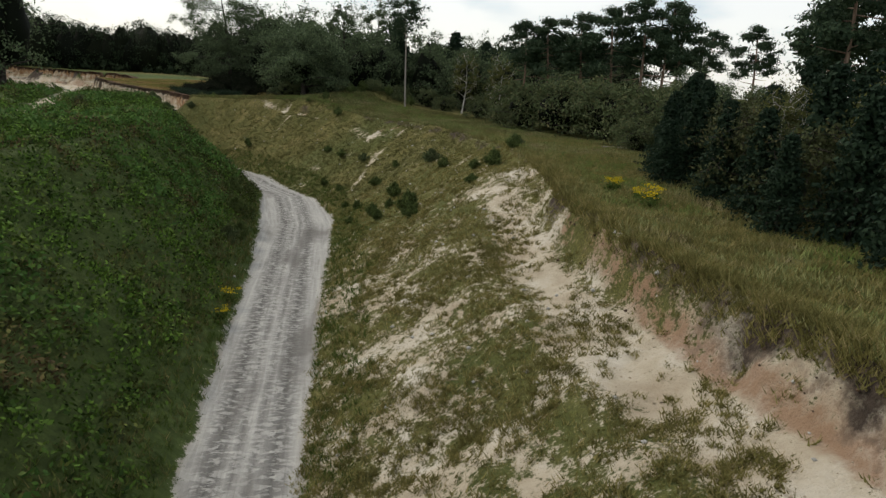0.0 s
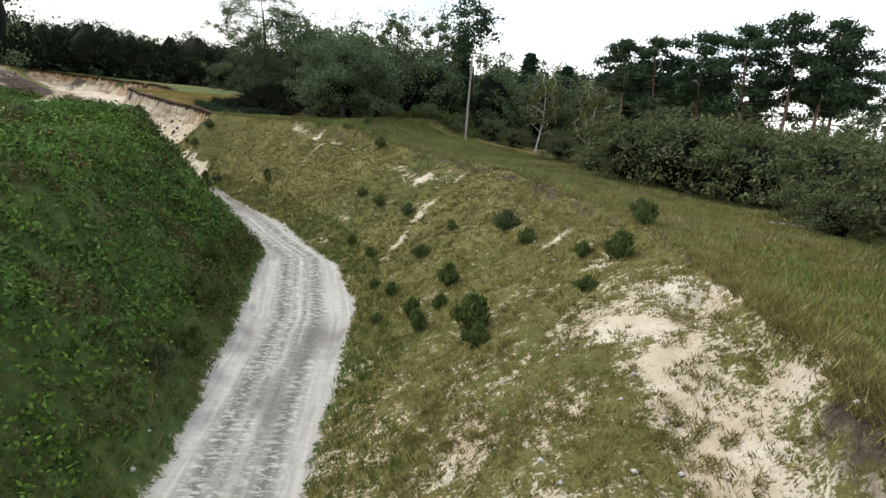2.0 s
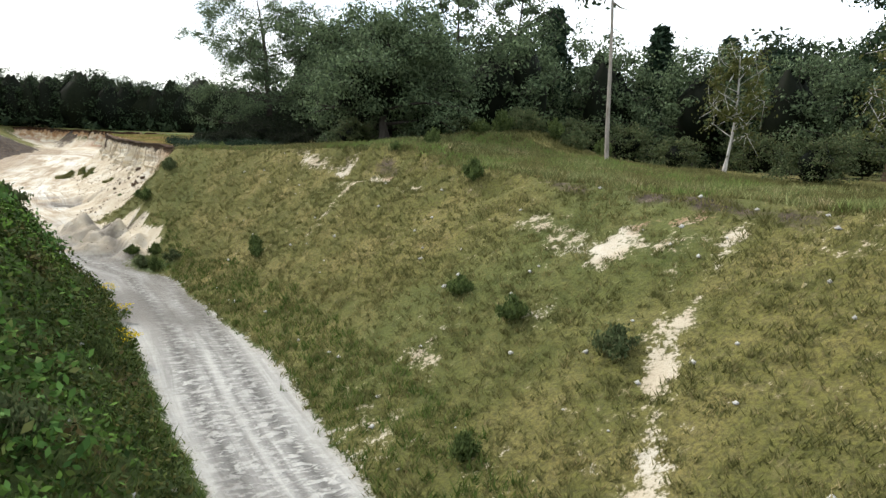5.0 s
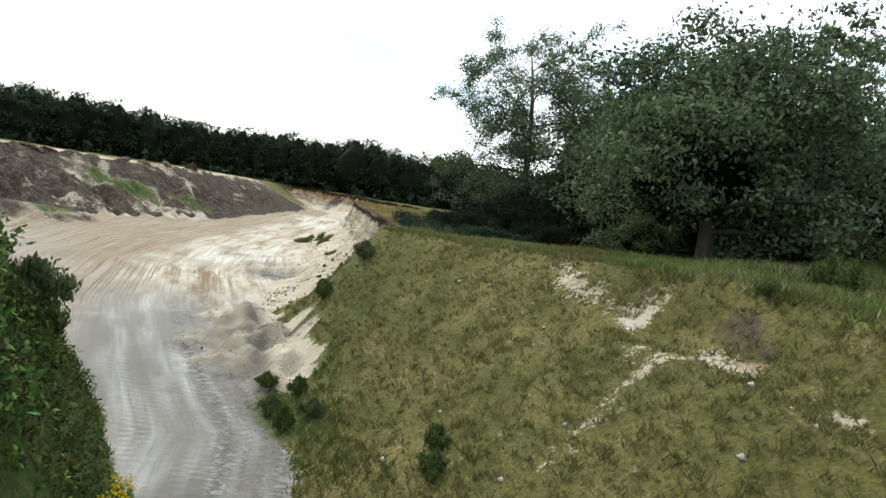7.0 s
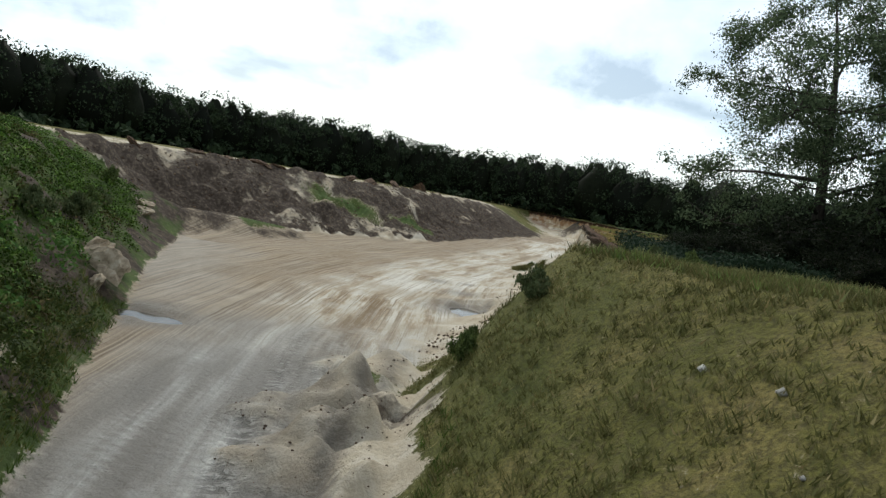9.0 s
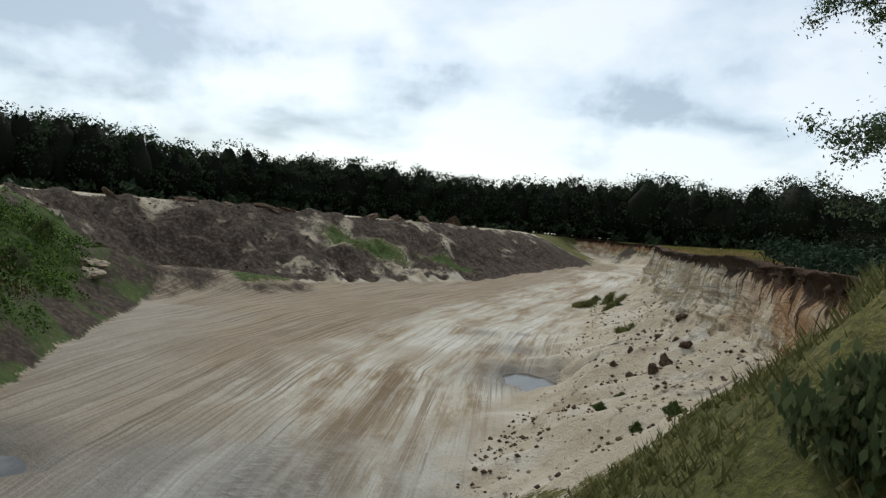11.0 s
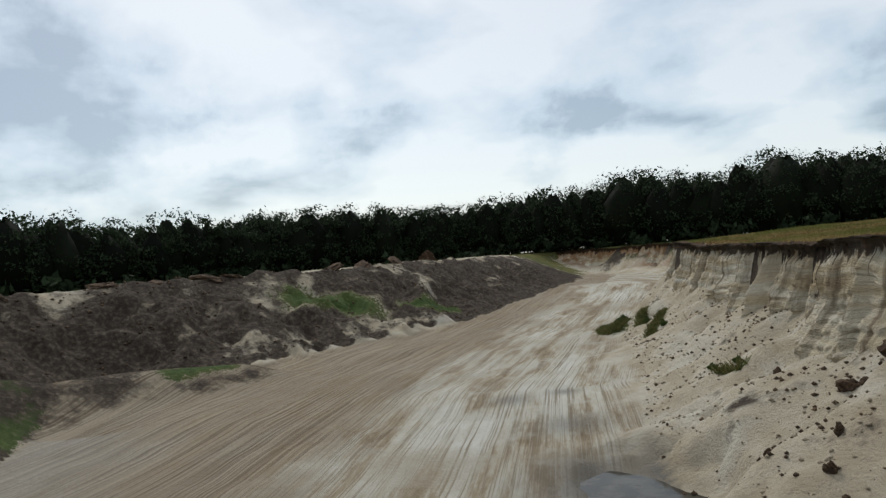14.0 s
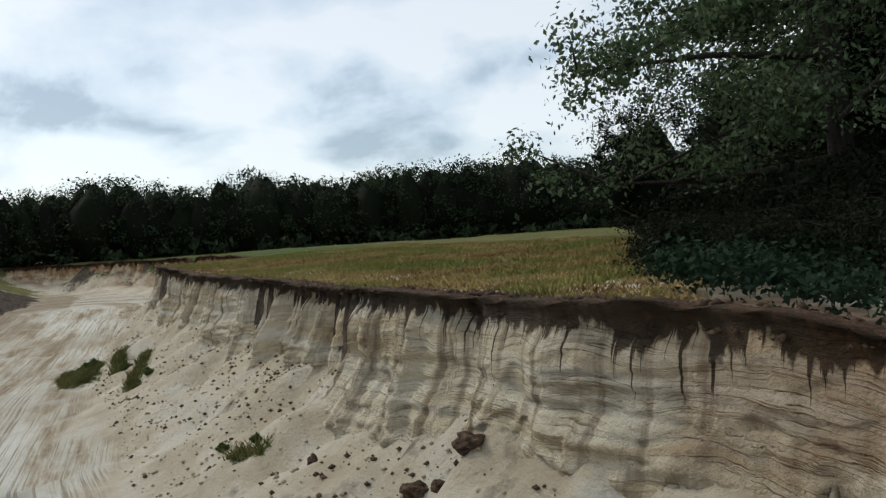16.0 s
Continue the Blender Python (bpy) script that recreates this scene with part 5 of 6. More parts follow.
BROOMS = [broom("broom_bush", "dark green broom bush on the sandy bank", 1.1, 1.3, 71, M_BROOM), broom("broom_bush", "low dark broom bush on the sandy bank", 0.75, 1.5, 72, M_BROOM),
          broom("gorse_bush", "dense brownish shrub on the bank", 0.95, 1.8, 73, M_SHRUB, 3800)]
SHRUBS = [(-12.5, 105.0, 0, 1.5), (-10.5, 105.6, 2, 1.6), (-8.6, 105.2, 0, 1.4), (-7.0, 104.6, 2, 1.5), (-14.0, 104.4, 1, 1.4), (-5.2, 103.8, 0, 1.3), (-1.0, 60.2, 2, 1.25), (0.1, 56.2, 0, 0.9), (3.6, 49.2, 0, 1.25), (-2.2, 47.6, 0, 1.5), (-5.2, 52.4, 0, 1.0), (-3.7, 55.0, 0, 1.15), (-8.1, 71.6, 2, 0.9), (-11.9, 69.9, 0, 0.75),
          (-9.8, 66.2, 0, 0.7), (2.4, 51.2, 1, 0.9), (-4.3, 64.4, 0, 0.7), (-5.8, 61.5, 1, 1.0), (2.1, 46.3, 1, 0.8), (-4.6, 49.8, 0, 0.95), (-1.9, 45.4, 1, 1.1), (-3.8, 51.7, 0, 0.8),
          (5.4, 53.3, 0, 1.2), (6.0, 57.5, 2, 1.0), (-25.4, 90.3, 0, 0.75), (-13.1, 86.1, 0, 1.0), (-12.8, 77.3, 1, 0.9), (-10.9, 74.9, 1, 1.0), (-16.6, 97.6, 0, 1.1), (-24.9, 89.2, 1, 0.9),
          (-16.2, 94.8, 0, 0.9), (-18.1, 92.8, 1, 0.6), (-37.4, 103.6, 2, 1.0), (-38.6, 102.2, 0, 0.9), (-34.4, 94.2, 2, 0.8), (-33.0, 93.2, 0, 0.9), (-35.6, 95.2, 1, 0.8), (-34.2, 95.4, 0, 0.8), (-32.0, 93.6, 2, 0.8), (-40.6, 104.6, 0, 0.6),
          (-17.1, 56.5, 0, 1.4), (-15.2, 50.8, 0, 1.3), (-13.7, 46.8, 0, 1.3), (-20.5, 65.0, 2, 1.1), (-28.0, 70.5, 2, 1.2), (-15.4, 52.6, 0, 1.2), (-13.6, 43.5, 2, 1.2), (-33.0, 63.5, 2, 1.2),
          (-26.7, 66.8, 0, 1.0), (-31.0, 74.6, 2, 1.3), (-37.0, 85.8, 2, 1.7), (-38.5, 87.5, 0, 1.3), (-8.3, 60.0, 1, 0.7), (-6.9, 57.5, 0, 0.8), (-23.0, 72.0, 0, 0.9), (-7.0, 53.5, 1, 0.7),
          (-86.5, 105.5, 0, 1.4), (-80.0, 103.0, 2, 1.6), (-75.5, 101.0, 0, 1.3), (-70.0, 99.0, 2, 1.6), (-62.0, 95.0, 2, 1.5), (-55.5, 91.0, 0, 1.6), (-36.5, 111.0, 1, 1.0), (-39.0, 112.5, 2, 0.9),
          (-44.2, 112.0, 1, 0.5), (-45.6, 112.6, 0, 0.35), (-49.3, 116.9, 1, 0.35), (-48.0, 114.2, 1, 0.4), (-80.5, 154.5, 1, 1.0), (-82.5, 156.5, 1, 1.0), (-76.0, 151.0, 1, 0.7), (-60.0, 132.2, 1, 0.4), (-61.5, 133.0, 1, 0.4), (-72.5, 147.5, 1, 0.6)]
for n_, (x, y, kind, size) in enumerate(SHRUBS):
    first = n_ == [s[2] for s in SHRUBS].index(kind)
    set_down(BROOMS[kind], x, y, rng.uniform(0, 360), size * 0.76, 0.05, not first)

# ---- low growth ----


def spots(x0, x1, y0, y1, n, seed):
    r = np.random.default_rng(seed)
    p = np.stack([r.uniform(x0, x1, n), r.uniform(y0, y1, n)], 1)
    return p, *on_sheet(p), r


def on_sheet(p):
    """The land and its cover at points p, read between the corners of the ground sheet."""
    xs, ys = GRID["xs"], GRID["ys"]
    i, j = np.searchsorted(xs, p[:, 0]) - 1, np.searchsorted(ys, p[:, 1]) - 1
    fx, fy = (p[:, 0] - xs[i]) / (xs[i + 1] - xs[i]), (p[:, 1] - ys[j]) / (ys[j + 1] - ys[j])
    a = j * len(xs) + i
    b = a + len(xs)
    close = (j + (fy > 0.5)) * len(xs) + i + (fx > 0.5)

    def blend(v):
        if v.dtype == bool:
            return v[close]
        return (v[a] * (1 - fx) + v[a + 1] * fx) * (1 - fy) + (v[b] * (1 - fx) + v[b + 1] * fx) * fy

    g = {k: v[close] if k in ("st", "sr") else blend(v) for k, v in GRID["g"].items()}
    return g, [blend(v) for v in GRID["vals"]]


def blades(p, z, r, per, tall, wide, lean):
    """Tufts of single pointed blades."""
    n = len(p) * per
    c = np.repeat(np.c_[p, z - 0.03], per, 0) + r.normal(0, 1, (n, 3)) * (0.09, 0.09, 0)
    h = np.repeat(tall, per) * r.uniform(0.55, 1.2, n)
    a = r.uniform(0, 6.28, n)
    side = np.stack([np.cos(a), np.sin(a), 0 * a], 1) * (wide * r.uniform(0.6, 1.3, n))[:, None]
    b = r.uniform(0, 6.28, n)
    tip = np.stack([np.cos(b) * lean * h, np.sin(b) * lean * h, h], 1) * r.uniform(0.7, 1.2, (n, 1))
    v = np.stack([c - side, c + side, c + tip], 1).reshape(-1, 3)
    return v, np.arange(3 * n).reshape(-1, 3)


def stuff(name, label, category, data, mat):
    return tagged(new(name, mesh_of(name, *data, mat)), label, category, kind="stuff")


# grass of the cut bank
p, g, cv, r = spots(-48, 20, 8, 118, 190000, 81)
patchy = 0.5 + 0.5 * wavy(p, 1.1, 51) + 0.35 * wavy(p, 0.5, 52)
right = ~((g["sr"] > 34.5) & (g["sr"] < 48.9)) & ~g["floor"] & (g["dr"] < 16) & (g["heap"] < 0.2) & (g["k"] < 0.75)
clump = wavy(p, 0.62, 58) + 0.4 * wavy(p, 0.3, 59)
ok = right & ((cv[0] + 0.12 * r.normal(0, 1, len(p)) < 0.42) & (patchy + r.uniform(-0.4, 0.4, len(p)) > 0.22) | (cv[0] < 0.72) & (clump > 0.40) | (cv[0] < 0.99) & (clump > 0.55)) & (g["hole"] | (p[:, 0] > -16 - (p[:, 1] - 60) * 0.5))
p, z = p[ok], g["z"][ok]
size = np.where(g["hole"][ok], 0.17, 0.26) * (0.8 + 0.5 * patchy[ok])
up = p[:, 1] + 3.0 * wavy(p, 5, 80) + r.normal(0, 3, len(p)) < 60 + 6 * ~g["hole"][ok]
stuff("bank_grass", "short tufted yellow-green grass on the cut bank", "grass", blades(p[up], z[up], r, 9, size[up], 0.022, 0.75), M_GRASS)
stuff("hillside_grass", "matted olive and brown grass on the hillside", "grass", blades(p[~up], z[~up], r, 9, size[~up], 0.022, 0.75), M_HILL)
# meadow on the flat above the bank
p, g, cv, r = spots(-44, 24, 8, 120, 120000, 86)
ok = ~g["hole"] & (g["dr"] < 13) & (g["k"] < 0.7) & ~((g["sr"] > 34.5) & (g["sr"] < 48.9)) & (r.uniform(0, 1, len(p)) < 0.75)
p, z = p[ok], g["z"][ok]
stuff("meadow_grass", "tall straw and green meadow grass above the bank", "grass", blades(p, z, r, 7, 0.30 + 0.12 * wavy(p, 2.5, 87), 0.026, 0.6), M_MEADOW)
# rounded tufts on the bare sand
p, g, cv, r = spots(-6, 10, 8, 52, 7500, 88)
ok = g["hole"] & ~g["floor"] & (p[:, 0] > -4) & (g["dr"] > 1.2) & (cv[0] > 0.30) & (cv[0] < 0.99) & (wavy(p, 3.0, 89) + r.uniform(-0.5, 0.5, len(p)) > 0.0)
p, z = np.repeat(p[ok], 7, 0), np.repeat(g["z"][ok], 7)
p = p + r.normal(0, 0.11, p.shape)
stuff("sand_tufts", "rounded olive grass tufts rooted in the bare sand", "grass", blades(p, z, r, 8, np.full(len(p), 0.15), 0.020, 0.9), M_GRASS)
# long grass hanging over the torn edge of the scar
line = chaikin([tuple(q) for q in RIM[1:7]])
seg = np.r_[0, np.cumsum(np.hypot(*np.diff(line, axis=0).T))]
r = np.random.default_rng(117)
d = r.uniform(2, seg[-1], 2600)
p = np.stack([np.interp(d, seg, line[:, j]) for j in range(2)], 1) + np.c_[r.uniform(-0.35, 0.9, 2600), r.normal(0, 0.2, 2600)]
stuff("edge_grass", "long yellowish grass along the torn edge", "grass", blades(p, land(p)["z"], r, 9, 0.34 + 0.1 * wavy(p, 0.8, 118), 0.022, 0.8), M_GRASS)
# tall growth on the shady bank
p, g, cv, r = spots(-100, -6, 8, 112, 95000, 82)
lump = 0.5 + 0.5 * wavy(p, 1.7, 53) + 0.3 * wavy(p, 0.7, 54)
ok = (g["sr"] > 34.5) & (g["sr"] < 48.9) & ~g["floor"] & (g["dr"] < 12) & (g["dt"] > 1.3 + 0.9 * wavy(p, 2.5, 60)) & (cv[0] < 0.4) & (cv[1] < 0.5) & (r.uniform(0, 1, len(p)) < 0.66)
p, z, lump = p[ok], g["z"][ok], np.clip(lump[ok], 0, 1.2)
mid = np.c_[p, z + 0.02 + 0.75 * lump**1.5 * smooth(1.0, 4.0, g["dt"][ok])]
stuff("bramble_cover", "dense bramble and heather on the shady bank", "undergrowth", leaves(mid, (0.22, 0.22, 0.15), 14, 0.095, r), M_BRAMBLE)
# bracken standing over the brambles in patches
p, g, cv, r = spots(-70, -6, 8, 104, 16000, 127)
ok = (g["sr"] > 34.5) & (g["sr"] < 48.9) & ~g["floor"] & (g["dr"] < 9) & (g["dt"] > 2.2) & (wavy(p, 3.6, 128) + 0.5 * wavy(p, 1.2, 129) > 0.25)
p, z = p[ok], g["z"][ok]
stuff("bracken", "bright green bracken fronds on the shady bank", "undergrowth", leaves(np.c_[p, z + 0.62 + 0.25 * wavy(p, 1.0, 130)], (0.28, 0.28, 0.12), 14, 0.125, r), M_BRACKEN)
# dry tussocks between the brambles and the road
p, g, cv, r = spots(-60, -6, 8, 100, 40000, 85)
ok = (g["sr"] > 34.5) & (g["sr"] < 48.9) & ~g["floor"] & (g["dt"] > 0.3) & (g["dt"] < 3.4 + 2.2 * wavy(p, 4, 77)) & (r.uniform(0, 1, len(p)) < 0.6)
p, z = p[ok], g["z"][ok]
stuff("tussock_grass", "dry yellowish tussocks at the foot of the bank", "grass", blades(p, z, r, 8, 0.34 + 0.12 * wavy(p, 1.5, 78), 0.024, 0.7), M_HILL)
# rank weeds low on the shady bank
p, g, cv, r = spots(-56, -14, 50, 100, 42000, 133)
ok = (g["sr"] > 34.5) & (g["sr"] < 48.9) & ~g["floor"] & (g["dt"] > 0.5) & (g["dt"] < 7.0 + 2.0 * wavy(p, 3, 134)) & (wavy(p, 1.6, 135) + r.uniform(-0.6, 0.6, len(p)) > -0.2)
p, z = p[ok], g["z"][ok]
stuff("rank_weeds", "rank olive weeds low on the shady bank", "undergrowth", leaves(np.c_[p, z + r.uniform(0.1, 0.6, len(p))], (0.12, 0.12, 0.14), 9, 0.075, r), M_WEED)
# green verge at the foot of both banks
p, g, cv, r = spots(-60, -2, 8, 100, 60000, 83)
ok = ~g["floor"] & (g["dt"] > 0.15) & (g["dt"] < 2.6 + 0.9 * wavy(p, 3, 55)) & (g["heap"] < 0.2) & (r.uniform(0, 1, len(p)) < 0.85)
p, z = p[ok], g["z"][ok]
stuff("verge_grass", "fresh green grass along the haul road", "grass", blades(p, z, r, 8, np.full(len(p), 0.30), 0.024, 0.6), M_LUSH)
# field above the cliff
p, g, cv, r = spots(-100, -20, 108, 190, 200000, 84)
ok = ~g["hole"] & (g["dr"] > 0.6) & (g["dr"] < 34) & (r.uniform(0, 1, len(p)) < np.clip(1.4 - g["dr"] / 30, 0.2, 1)) & (p[:, 0] + 0.55 * p[:, 1] < 46) & (np.hypot(p[:, 0] + 42.0, p[:, 1] - 121.5) > 6.6 + wavy(p, 2.0, 119))
p, z = p[ok], g["z"][ok]
stuff("field_grass", "tall straw-coloured grass on the field above the cliff", "grass", blades(p, z, r, 5, 0.20 + 0.07 * wavy(p, 4, 56), 0.036, 0.7), M_STRAW)

# olive strips of grass on the sand slope
p, g, cv, r = spots(-90, -56, 128, 160, 60000, 131)
strip = np.maximum.reduce([near_line(p, [(-79.6, 151.8), (-82.6, 156.4)], 1.4), near_line(p, [(-76.6, 151.0), (-79.8, 157.0)], 0.5), near_line(p, [(-73.0, 146.6), (-75.2, 152.0)], 0.45), near_line(p, [(-60.6, 132.0), (-59.4, 131.4)], 0.28)])
ok = strip + 0.25 * wavy(p, 0.8, 132) > 0.55
stuff("talus_grass", "olive grass strips on the sand slope", "grass", blades(p[ok], g["z"][ok], r, 8, np.full(ok.sum(), 0.34), 0.03, 0.7), M_HILL)
# dark undergrowth round the oaks at the cliff's end
p, g, cv, r = spots(-52, -30, 112, 134, 9000, 120)
ok = ~g["hole"] & (g["dr"] > 0.5) & (np.hypot(p[:, 0] + 42.0, p[:, 1] - 121.5) < 7.2 + wavy(p, 2.0, 119))
p, z = p[ok], g["z"][ok]
stuff("thicket", "dark tangled undergrowth under the oaks", "undergrowth", leaves(np.c_[p, z + 0.15 + 0.9 * np.clip(0.4 + 0.6 * wavy(p, 2.4, 125), 0, 1)], (0.25, 0.25, 0.2), 14, 0.08, r), M_SPRUCE)

# ---- stones and clods ----


def lump(name, mat, seed, squash=0.7, detail=2):
    bm = bmesh.new()
    bmesh.ops.create_icosphere(bm, subdivisions=detail, radius=1.0)
    for v in bm.verts:
        n = noise.fractal(v.co * 1.1 + Vector((seed * 7.3, seed, -seed)), 0.8, 2.1, 4)
        c = noise.cell(v.co * 1.6 + Vector((seed, 0, seed)))
        v.co *= 1 + 0.42 * n + 0.12 * c + 0.10 * noise.fractal(v.co * 3.7 + Vector((seed, seed, 0)), 0.8, 2.0, 3)
        v.co.z *= squash
    me = bpy.data.meshes.new(name)
    bm.to_mesh(me)
    bm.free()
    me.materials.append(mat)
    return me


clod_meshes = [lump("soil_clod", M_CLOD, k, 0.75, 3) for k in (1, 2, 3)]
block_meshes = [lump("sand_block", M_SANDROCK, k, 0.7, 3) for k in (4, 5, 6)]
CLODS = [(-53.9, 126.0, 0.30), (-53.3, 125.7, 0.22), (-52.6, 125.6, 0.36), (-50.2, 122.0, 0.24), (-51.2, 122.9, 0.15), (-51.0, 119.8, 0.22), (-49.6, 119.9, 0.30), (-49.0, 118.2, 0.27),
         (-55.4, 124.1, 0.12), (-52.9, 122.3, 0.16), (-57.3, 129.5, 0.2), (-52.6, 120.8, 0.15)]
for n_, (x, y, size) in enumerate(CLODS):
    ob = tagged(new("soil_clod", clod_meshes[n_ % 3]), "dark fallen clod of root-bound soil on the sand", "clod", "fallen clods under the cliff")
    ob.matrix_basis = pose(x, y, height(x, y) + size * 0.25, 10 * n_, 7 * n_, 70 * n_)
    ob.scale = (size, size * 0.85, size * 0.8)
HEAPS = [(-115.4, 124, 0.8), (-116.2, 129, 0.7), (-117.0, 134.5, 1.0), (-117.4, 137, 0.8), (-118.4, 145, 0.6), (-119.6, 151, 0.9), (-120.6, 156.5, 0.7), (-123.0, 164, 0.9), (-113.0, 115.5, 0.7), (-126, 172, 0.8)]
for n_, (x, y, size) in enumerate(HEAPS):
    ob = tagged(new("soil_lump", clod_meshes[n_ % 3]), "dumped lump of dark soil on the bank's crest", "soil lump", "soil lumps on the bank")
    ob.matrix_basis = pose(x, y, height(x, y) + size * 0.12, 4 * n_, 3 * n_, 63 * n_)
    ob.scale = (size * 1.3, size * 1.7, size * 0.55)
BLOCKS = [
          (-87.5, 109.0, 0.5), (-85.8, 108.2, 0.6), (-86.8, 108.0, 0.45), (-65.0, 99.4, 0.9), (-63.4, 98.9, 0.8), (-64.2, 98.6, 0.9), (-60.5, 97.8, 0.5), (-62.2, 98.6, 0.8)]
for n_, (x, y, size) in enumerate(BLOCKS):
    ob = tagged(new("sand_block", block_meshes[n_ % 3]), "slumped block of pale sand at the bank's foot", "sand block", "slumped sand blocks")
    ob.matrix_basis = pose(x, y, height(x, y) + size * 0.2, 5 * n_, 9 * n_, 50 * n_)
    ob.scale = (size * 1.3, size * 1.5, size * 0.85)


def litter(name, label, p, z, size, mat, seed):
    """Many small angular bits, each a squashed eight-sided lump."""
    r = np.random.default_rng(seed)
    base = np.array([(1, 0, 0), (-1, 0, 0), (0, 1, 0), (0, -1, 0), (0, 0, 1), (0, 0, -1)], float)
    tri = np.array([(0, 2, 4), (2, 1, 4), (1, 3, 4), (3, 0, 4), (2, 0, 5), (1, 2, 5), (3, 1, 5), (0, 3, 5)])
    n = len(p)
    s = size[:, None, None] * r.uniform(0.6, 1.2, (n, 6, 1)) * (1, 1, 0.7)
    a = r.uniform(0, 6.28, n)
    c, d = np.cos(a)[:, None], np.sin(a)[:, None]
    v = base[None] * s
    v = np.stack([v[..., 0] * c - v[..., 1] * d, v[..., 0] * d + v[..., 1] * c, v[..., 2]], -1)
    v = v + np.c_[p, z + size * 0.25][:, None]
    f = tri[None] + (np.arange(n) * 6)[:, None, None]
    tagged(new(name, mesh_of(name, v.reshape(-1, 3), f.reshape(-1, 3), mat)), label, "rubble", kind="stuff")


p, g, cv, r = spots(-100, -40, 108, 185, 60000, 91)
ok = g["hole"] & ~g["floor"] & (g["k"] > 0.6) & (wavy(p, 3.4, 57) + 0.5 * wavy(p, 1.2, 79) + r.uniform(-0.7, 0.5, len(p)) > -0.05) & (g["u"] < 0.93)
litter("talus_clods", "small dark clods strewn over the sand slope", p[ok], g["z"][ok], 0.025 + 0.11 * r.uniform(0, 1, ok.sum()) ** 4, M_CLOD, 92)
ok = g["hole"] & ~g["floor"] & (g["k"] > 0.6) & (r.uniform(0, 1, len(p)) < 0.25) & (g["u"] < 0.93)
litter("talus_stones", "small pale stones strewn over the sand slope", p[ok], g["z"][ok], r.uniform(0.03, 0.10, ok.sum()), M_SANDROCK, 93)
p, g, cv, r = spots(-49, -35, 94, 108, 9000, 115)
ok = (g["heap"] > 0.2) & (r.uniform(0, 1, len(p)) < 0.10 + 0.5 * cv[1])
litter("slump_clods", "small dark clods on the slumped sand beside the road", p[ok], g["z"][ok], 0.015 + 0.06 * r.uniform(0, 1, ok.sum()) ** 3, M_CLOD, 116)
p, g, cv, r = spots(-30, 10, 8, 104, 5000, 94)
ok = g["hole"] & ~g["floor"] & (p[:, 0] > -3 - 0.35 * p[:, 1] + 4) & (r.uniform(0, 1, len(p)) < 0.16)
litter("bank_stones", "scattered pale stones on the grassy bank", p[ok], g["z"][ok], r.uniform(0.05, 0.14, ok.sum()), M_STONE, 95)
p, g, cv, r = spots(-130, -95, 104, 215, 9000, 96)
ok = g["hole"] & ~g["floor"] & (r.uniform(0, 1, len(p)) < 0.4)
litter("spoil_lumps", "lumps of dark soil and sand on the spoil bank", p[ok], g["z"][ok], r.uniform(0.05, 0.22, ok.sum()), M_CLOD, 97)

line = chaikin([tuple(q) for q in RIM[14:27]])
seg = np.r_[0, np.cumsum(np.hypot(*np.diff(line, axis=0).T))]
r = np.random.default_rng(111)
d = r.uniform(8, 74, 4200)
p = np.stack([np.interp(d, seg, line[:, j]) for j in range(2)], 1) + r.normal(0, 0.30, (4200, 2)) + (0.35, -0.2)
g = land(p)
litter("rim_clods", "crumbling dark soil along the cliff's edge", p, np.maximum(g["z"], -0.55), 0.03 + 0.12 * r.uniform(0, 1, 4200) ** 2.5, M_CLOD, 112)
p, g, cv, r = spots(-6, 11, 8, 44, 5200, 98)
ok = g["hole"] & ~g["floor"] & (cv[0] > 0.45) & (r.uniform(0, 1, len(p)) < 0.35)
litter("scar_clods", "small clods and roots on the bare sand scar", p[ok], g["z"][ok], 0.015 + 0.05 * r.uniform(0, 1, ok.sum()) ** 2, M_SANDROCK, 99)
line = chaikin([tuple(q) for q in RIM[1:6]])
seg = np.r_[0, np.cumsum(np.hypot(*np.diff(line, axis=0).T))]
d = r.uniform(1, seg[-1], 130)
p = np.stack([np.interp(d, seg, line[:, j]) for j in range(2)], 1) + r.normal(0, 0.22, (130, 2)) * (1 + wavy(np.c_[d, d], 2.0, 113))[:, None] - (0.35, 0)
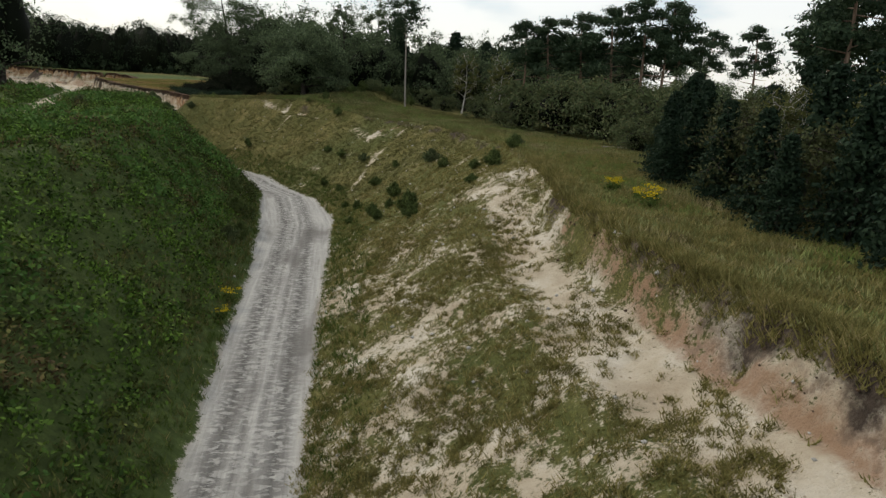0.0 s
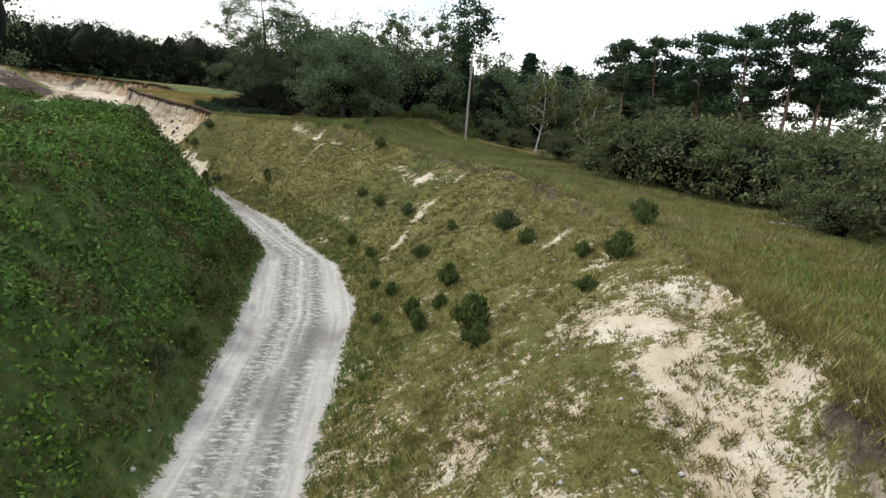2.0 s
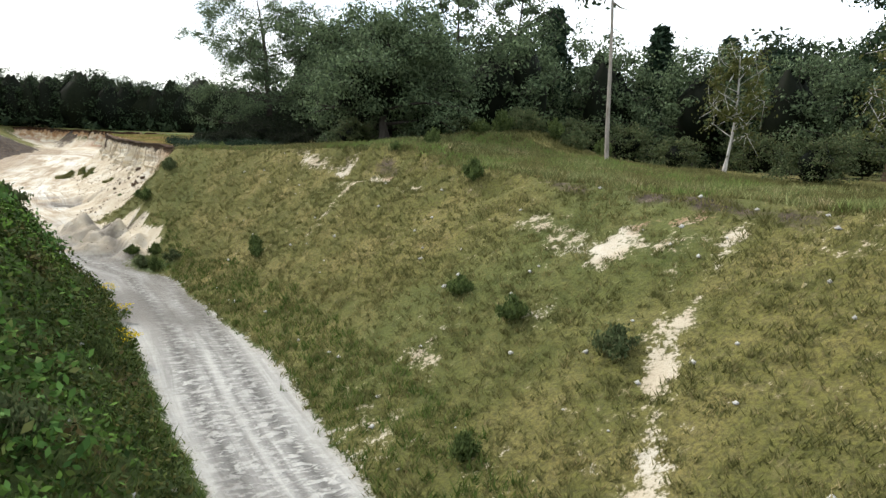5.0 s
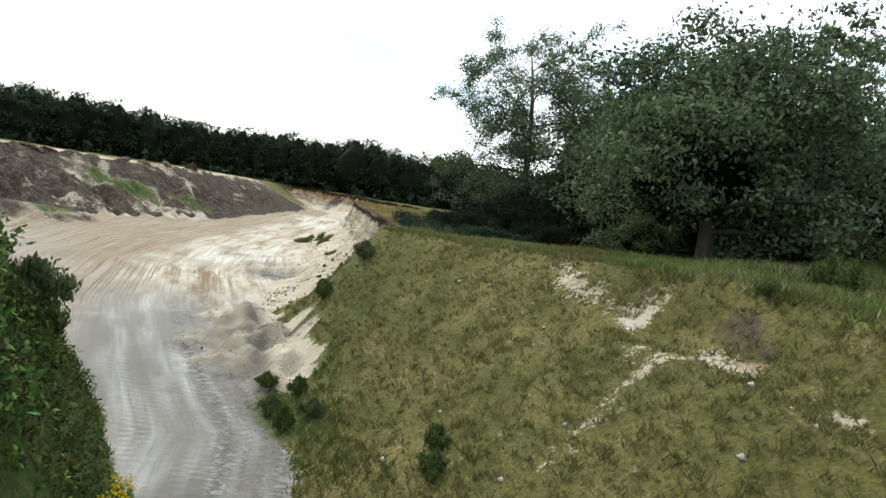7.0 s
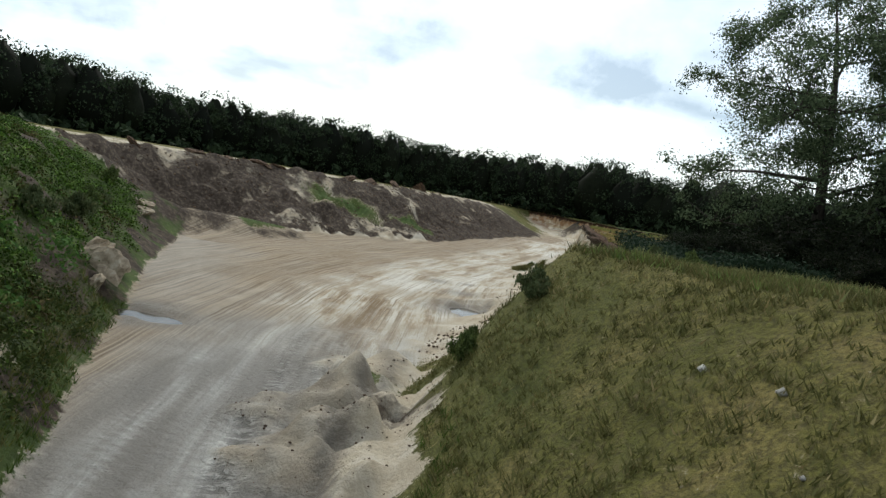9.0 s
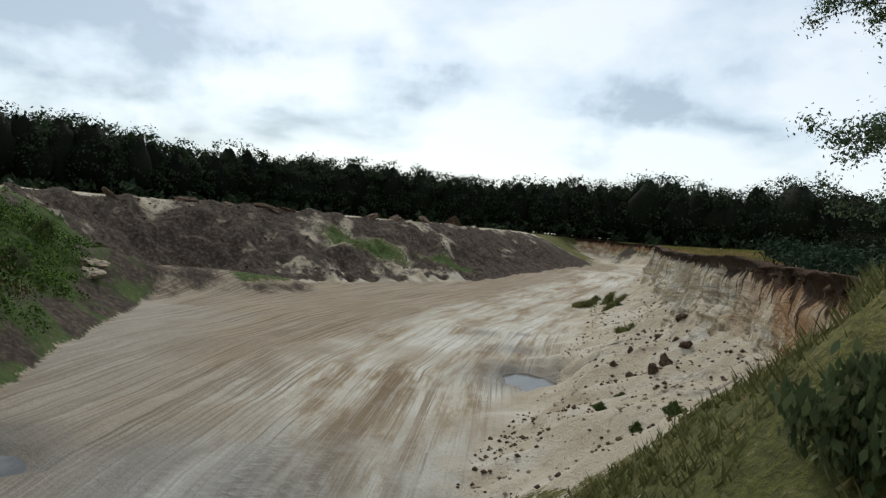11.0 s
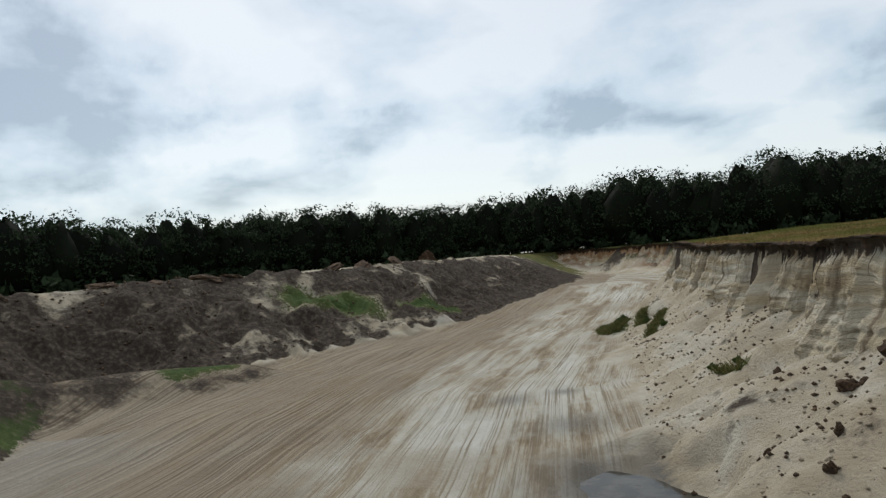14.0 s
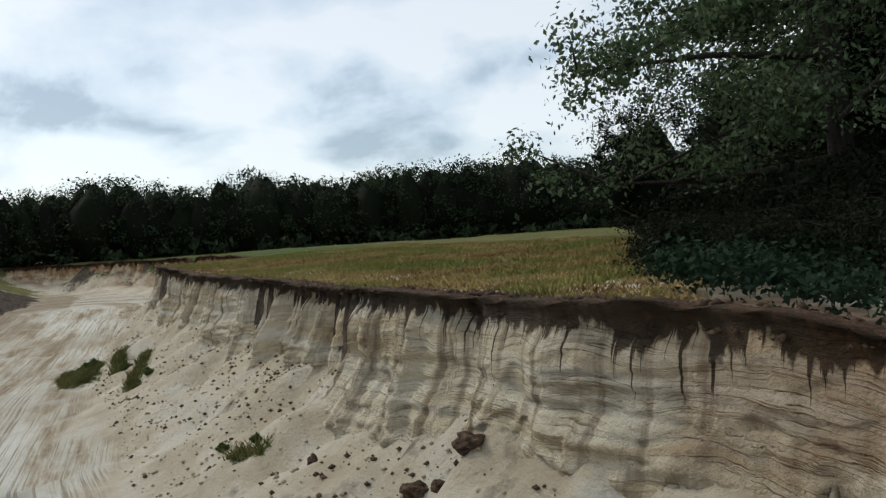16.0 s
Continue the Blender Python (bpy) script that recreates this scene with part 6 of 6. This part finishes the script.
litter("turf_clods", "torn reddish-brown turf clods under the grassy edge", p, land(p)["z"], 0.03 + 0.10 * r.uniform(0, 1, 130) ** 3, M_CLOD, 114)

# ---- flowers and a log ----


def ragwort(seed):
    r = np.random.default_rng(seed)
    root = thing("ragwort", "yellow-flowering ragwort among the grass", "flower", "yellow flowers on the banks")
    st, heads = [], []
    for _ in range(12):
        e = np.array([*r.normal(0, 0.22, 2), r.uniform(0.5, 0.85)])
        st.append(tube([(0, 0, -0.05), e * (0.5, 0.5, 0.6), e], [0.012, 0.01, 0.006], 3))
        heads.append(e)
    put_part("stems", mesh_of("ragwort_stems", *join(st), M_LUSH), root)
    put_part("foliage", mesh_of("ragwort_foliage", *leaves(np.array(heads) * (0.8, 0.8, 0.5), (0.1, 0.1, 0.12), 8, 0.09, r), M_LUSH), root)
    put_part("flower_heads", mesh_of("ragwort_heads", *leaves(heads, (0.09, 0.09, 0.025), 14, 0.04, r), M_FLOWER), root, "bright yellow flower heads")["kind"] = "stuff"
    return root


rag = ragwort(101)
for n_, (x, y, size) in enumerate([(8.6, 34.3, 1.0), (9.7, 31.4, 1.1), (9.2, 30.4, 0.9), (9.3, 32.3, 0.8), (8.9, 34.9, 0.8), (-10.5, 34.2, 1.0), (-10.1, 31.5, 0.8), (-25.1, 77.0, 1.0), (-28.6, 82.2, 0.9), (-30.4, 84.0, 1.0), (-31.8, 85.6, 0.9)]):
    set_down(rag, x, y, 67 * n_, size, 0.03, n_ > 0)

log = thing("fallen_log", "weathered pale log lying in the grass", "log")
k = np.linspace(0, 1, 7)
put_part("trunk", mesh_of("log_trunk", *tube(np.stack([2.6 * k - 1.3, 0.06 * np.sin(4 * k), 0.02 * np.cos(5 * k)], 1), 0.12 - 0.03 * k, 8), M_WOOD, True), log)
put_part("branch_stub", mesh_of("log_stub", *tube([(0.4, 0, 0), (0.55, 0.1, 0.35)], [0.05, 0.03], 5), M_WOOD, True), log)
log.matrix_basis = pose(15.0, 60.5, height(15.0, 60.5) + 0.14, 0, 0, 12)
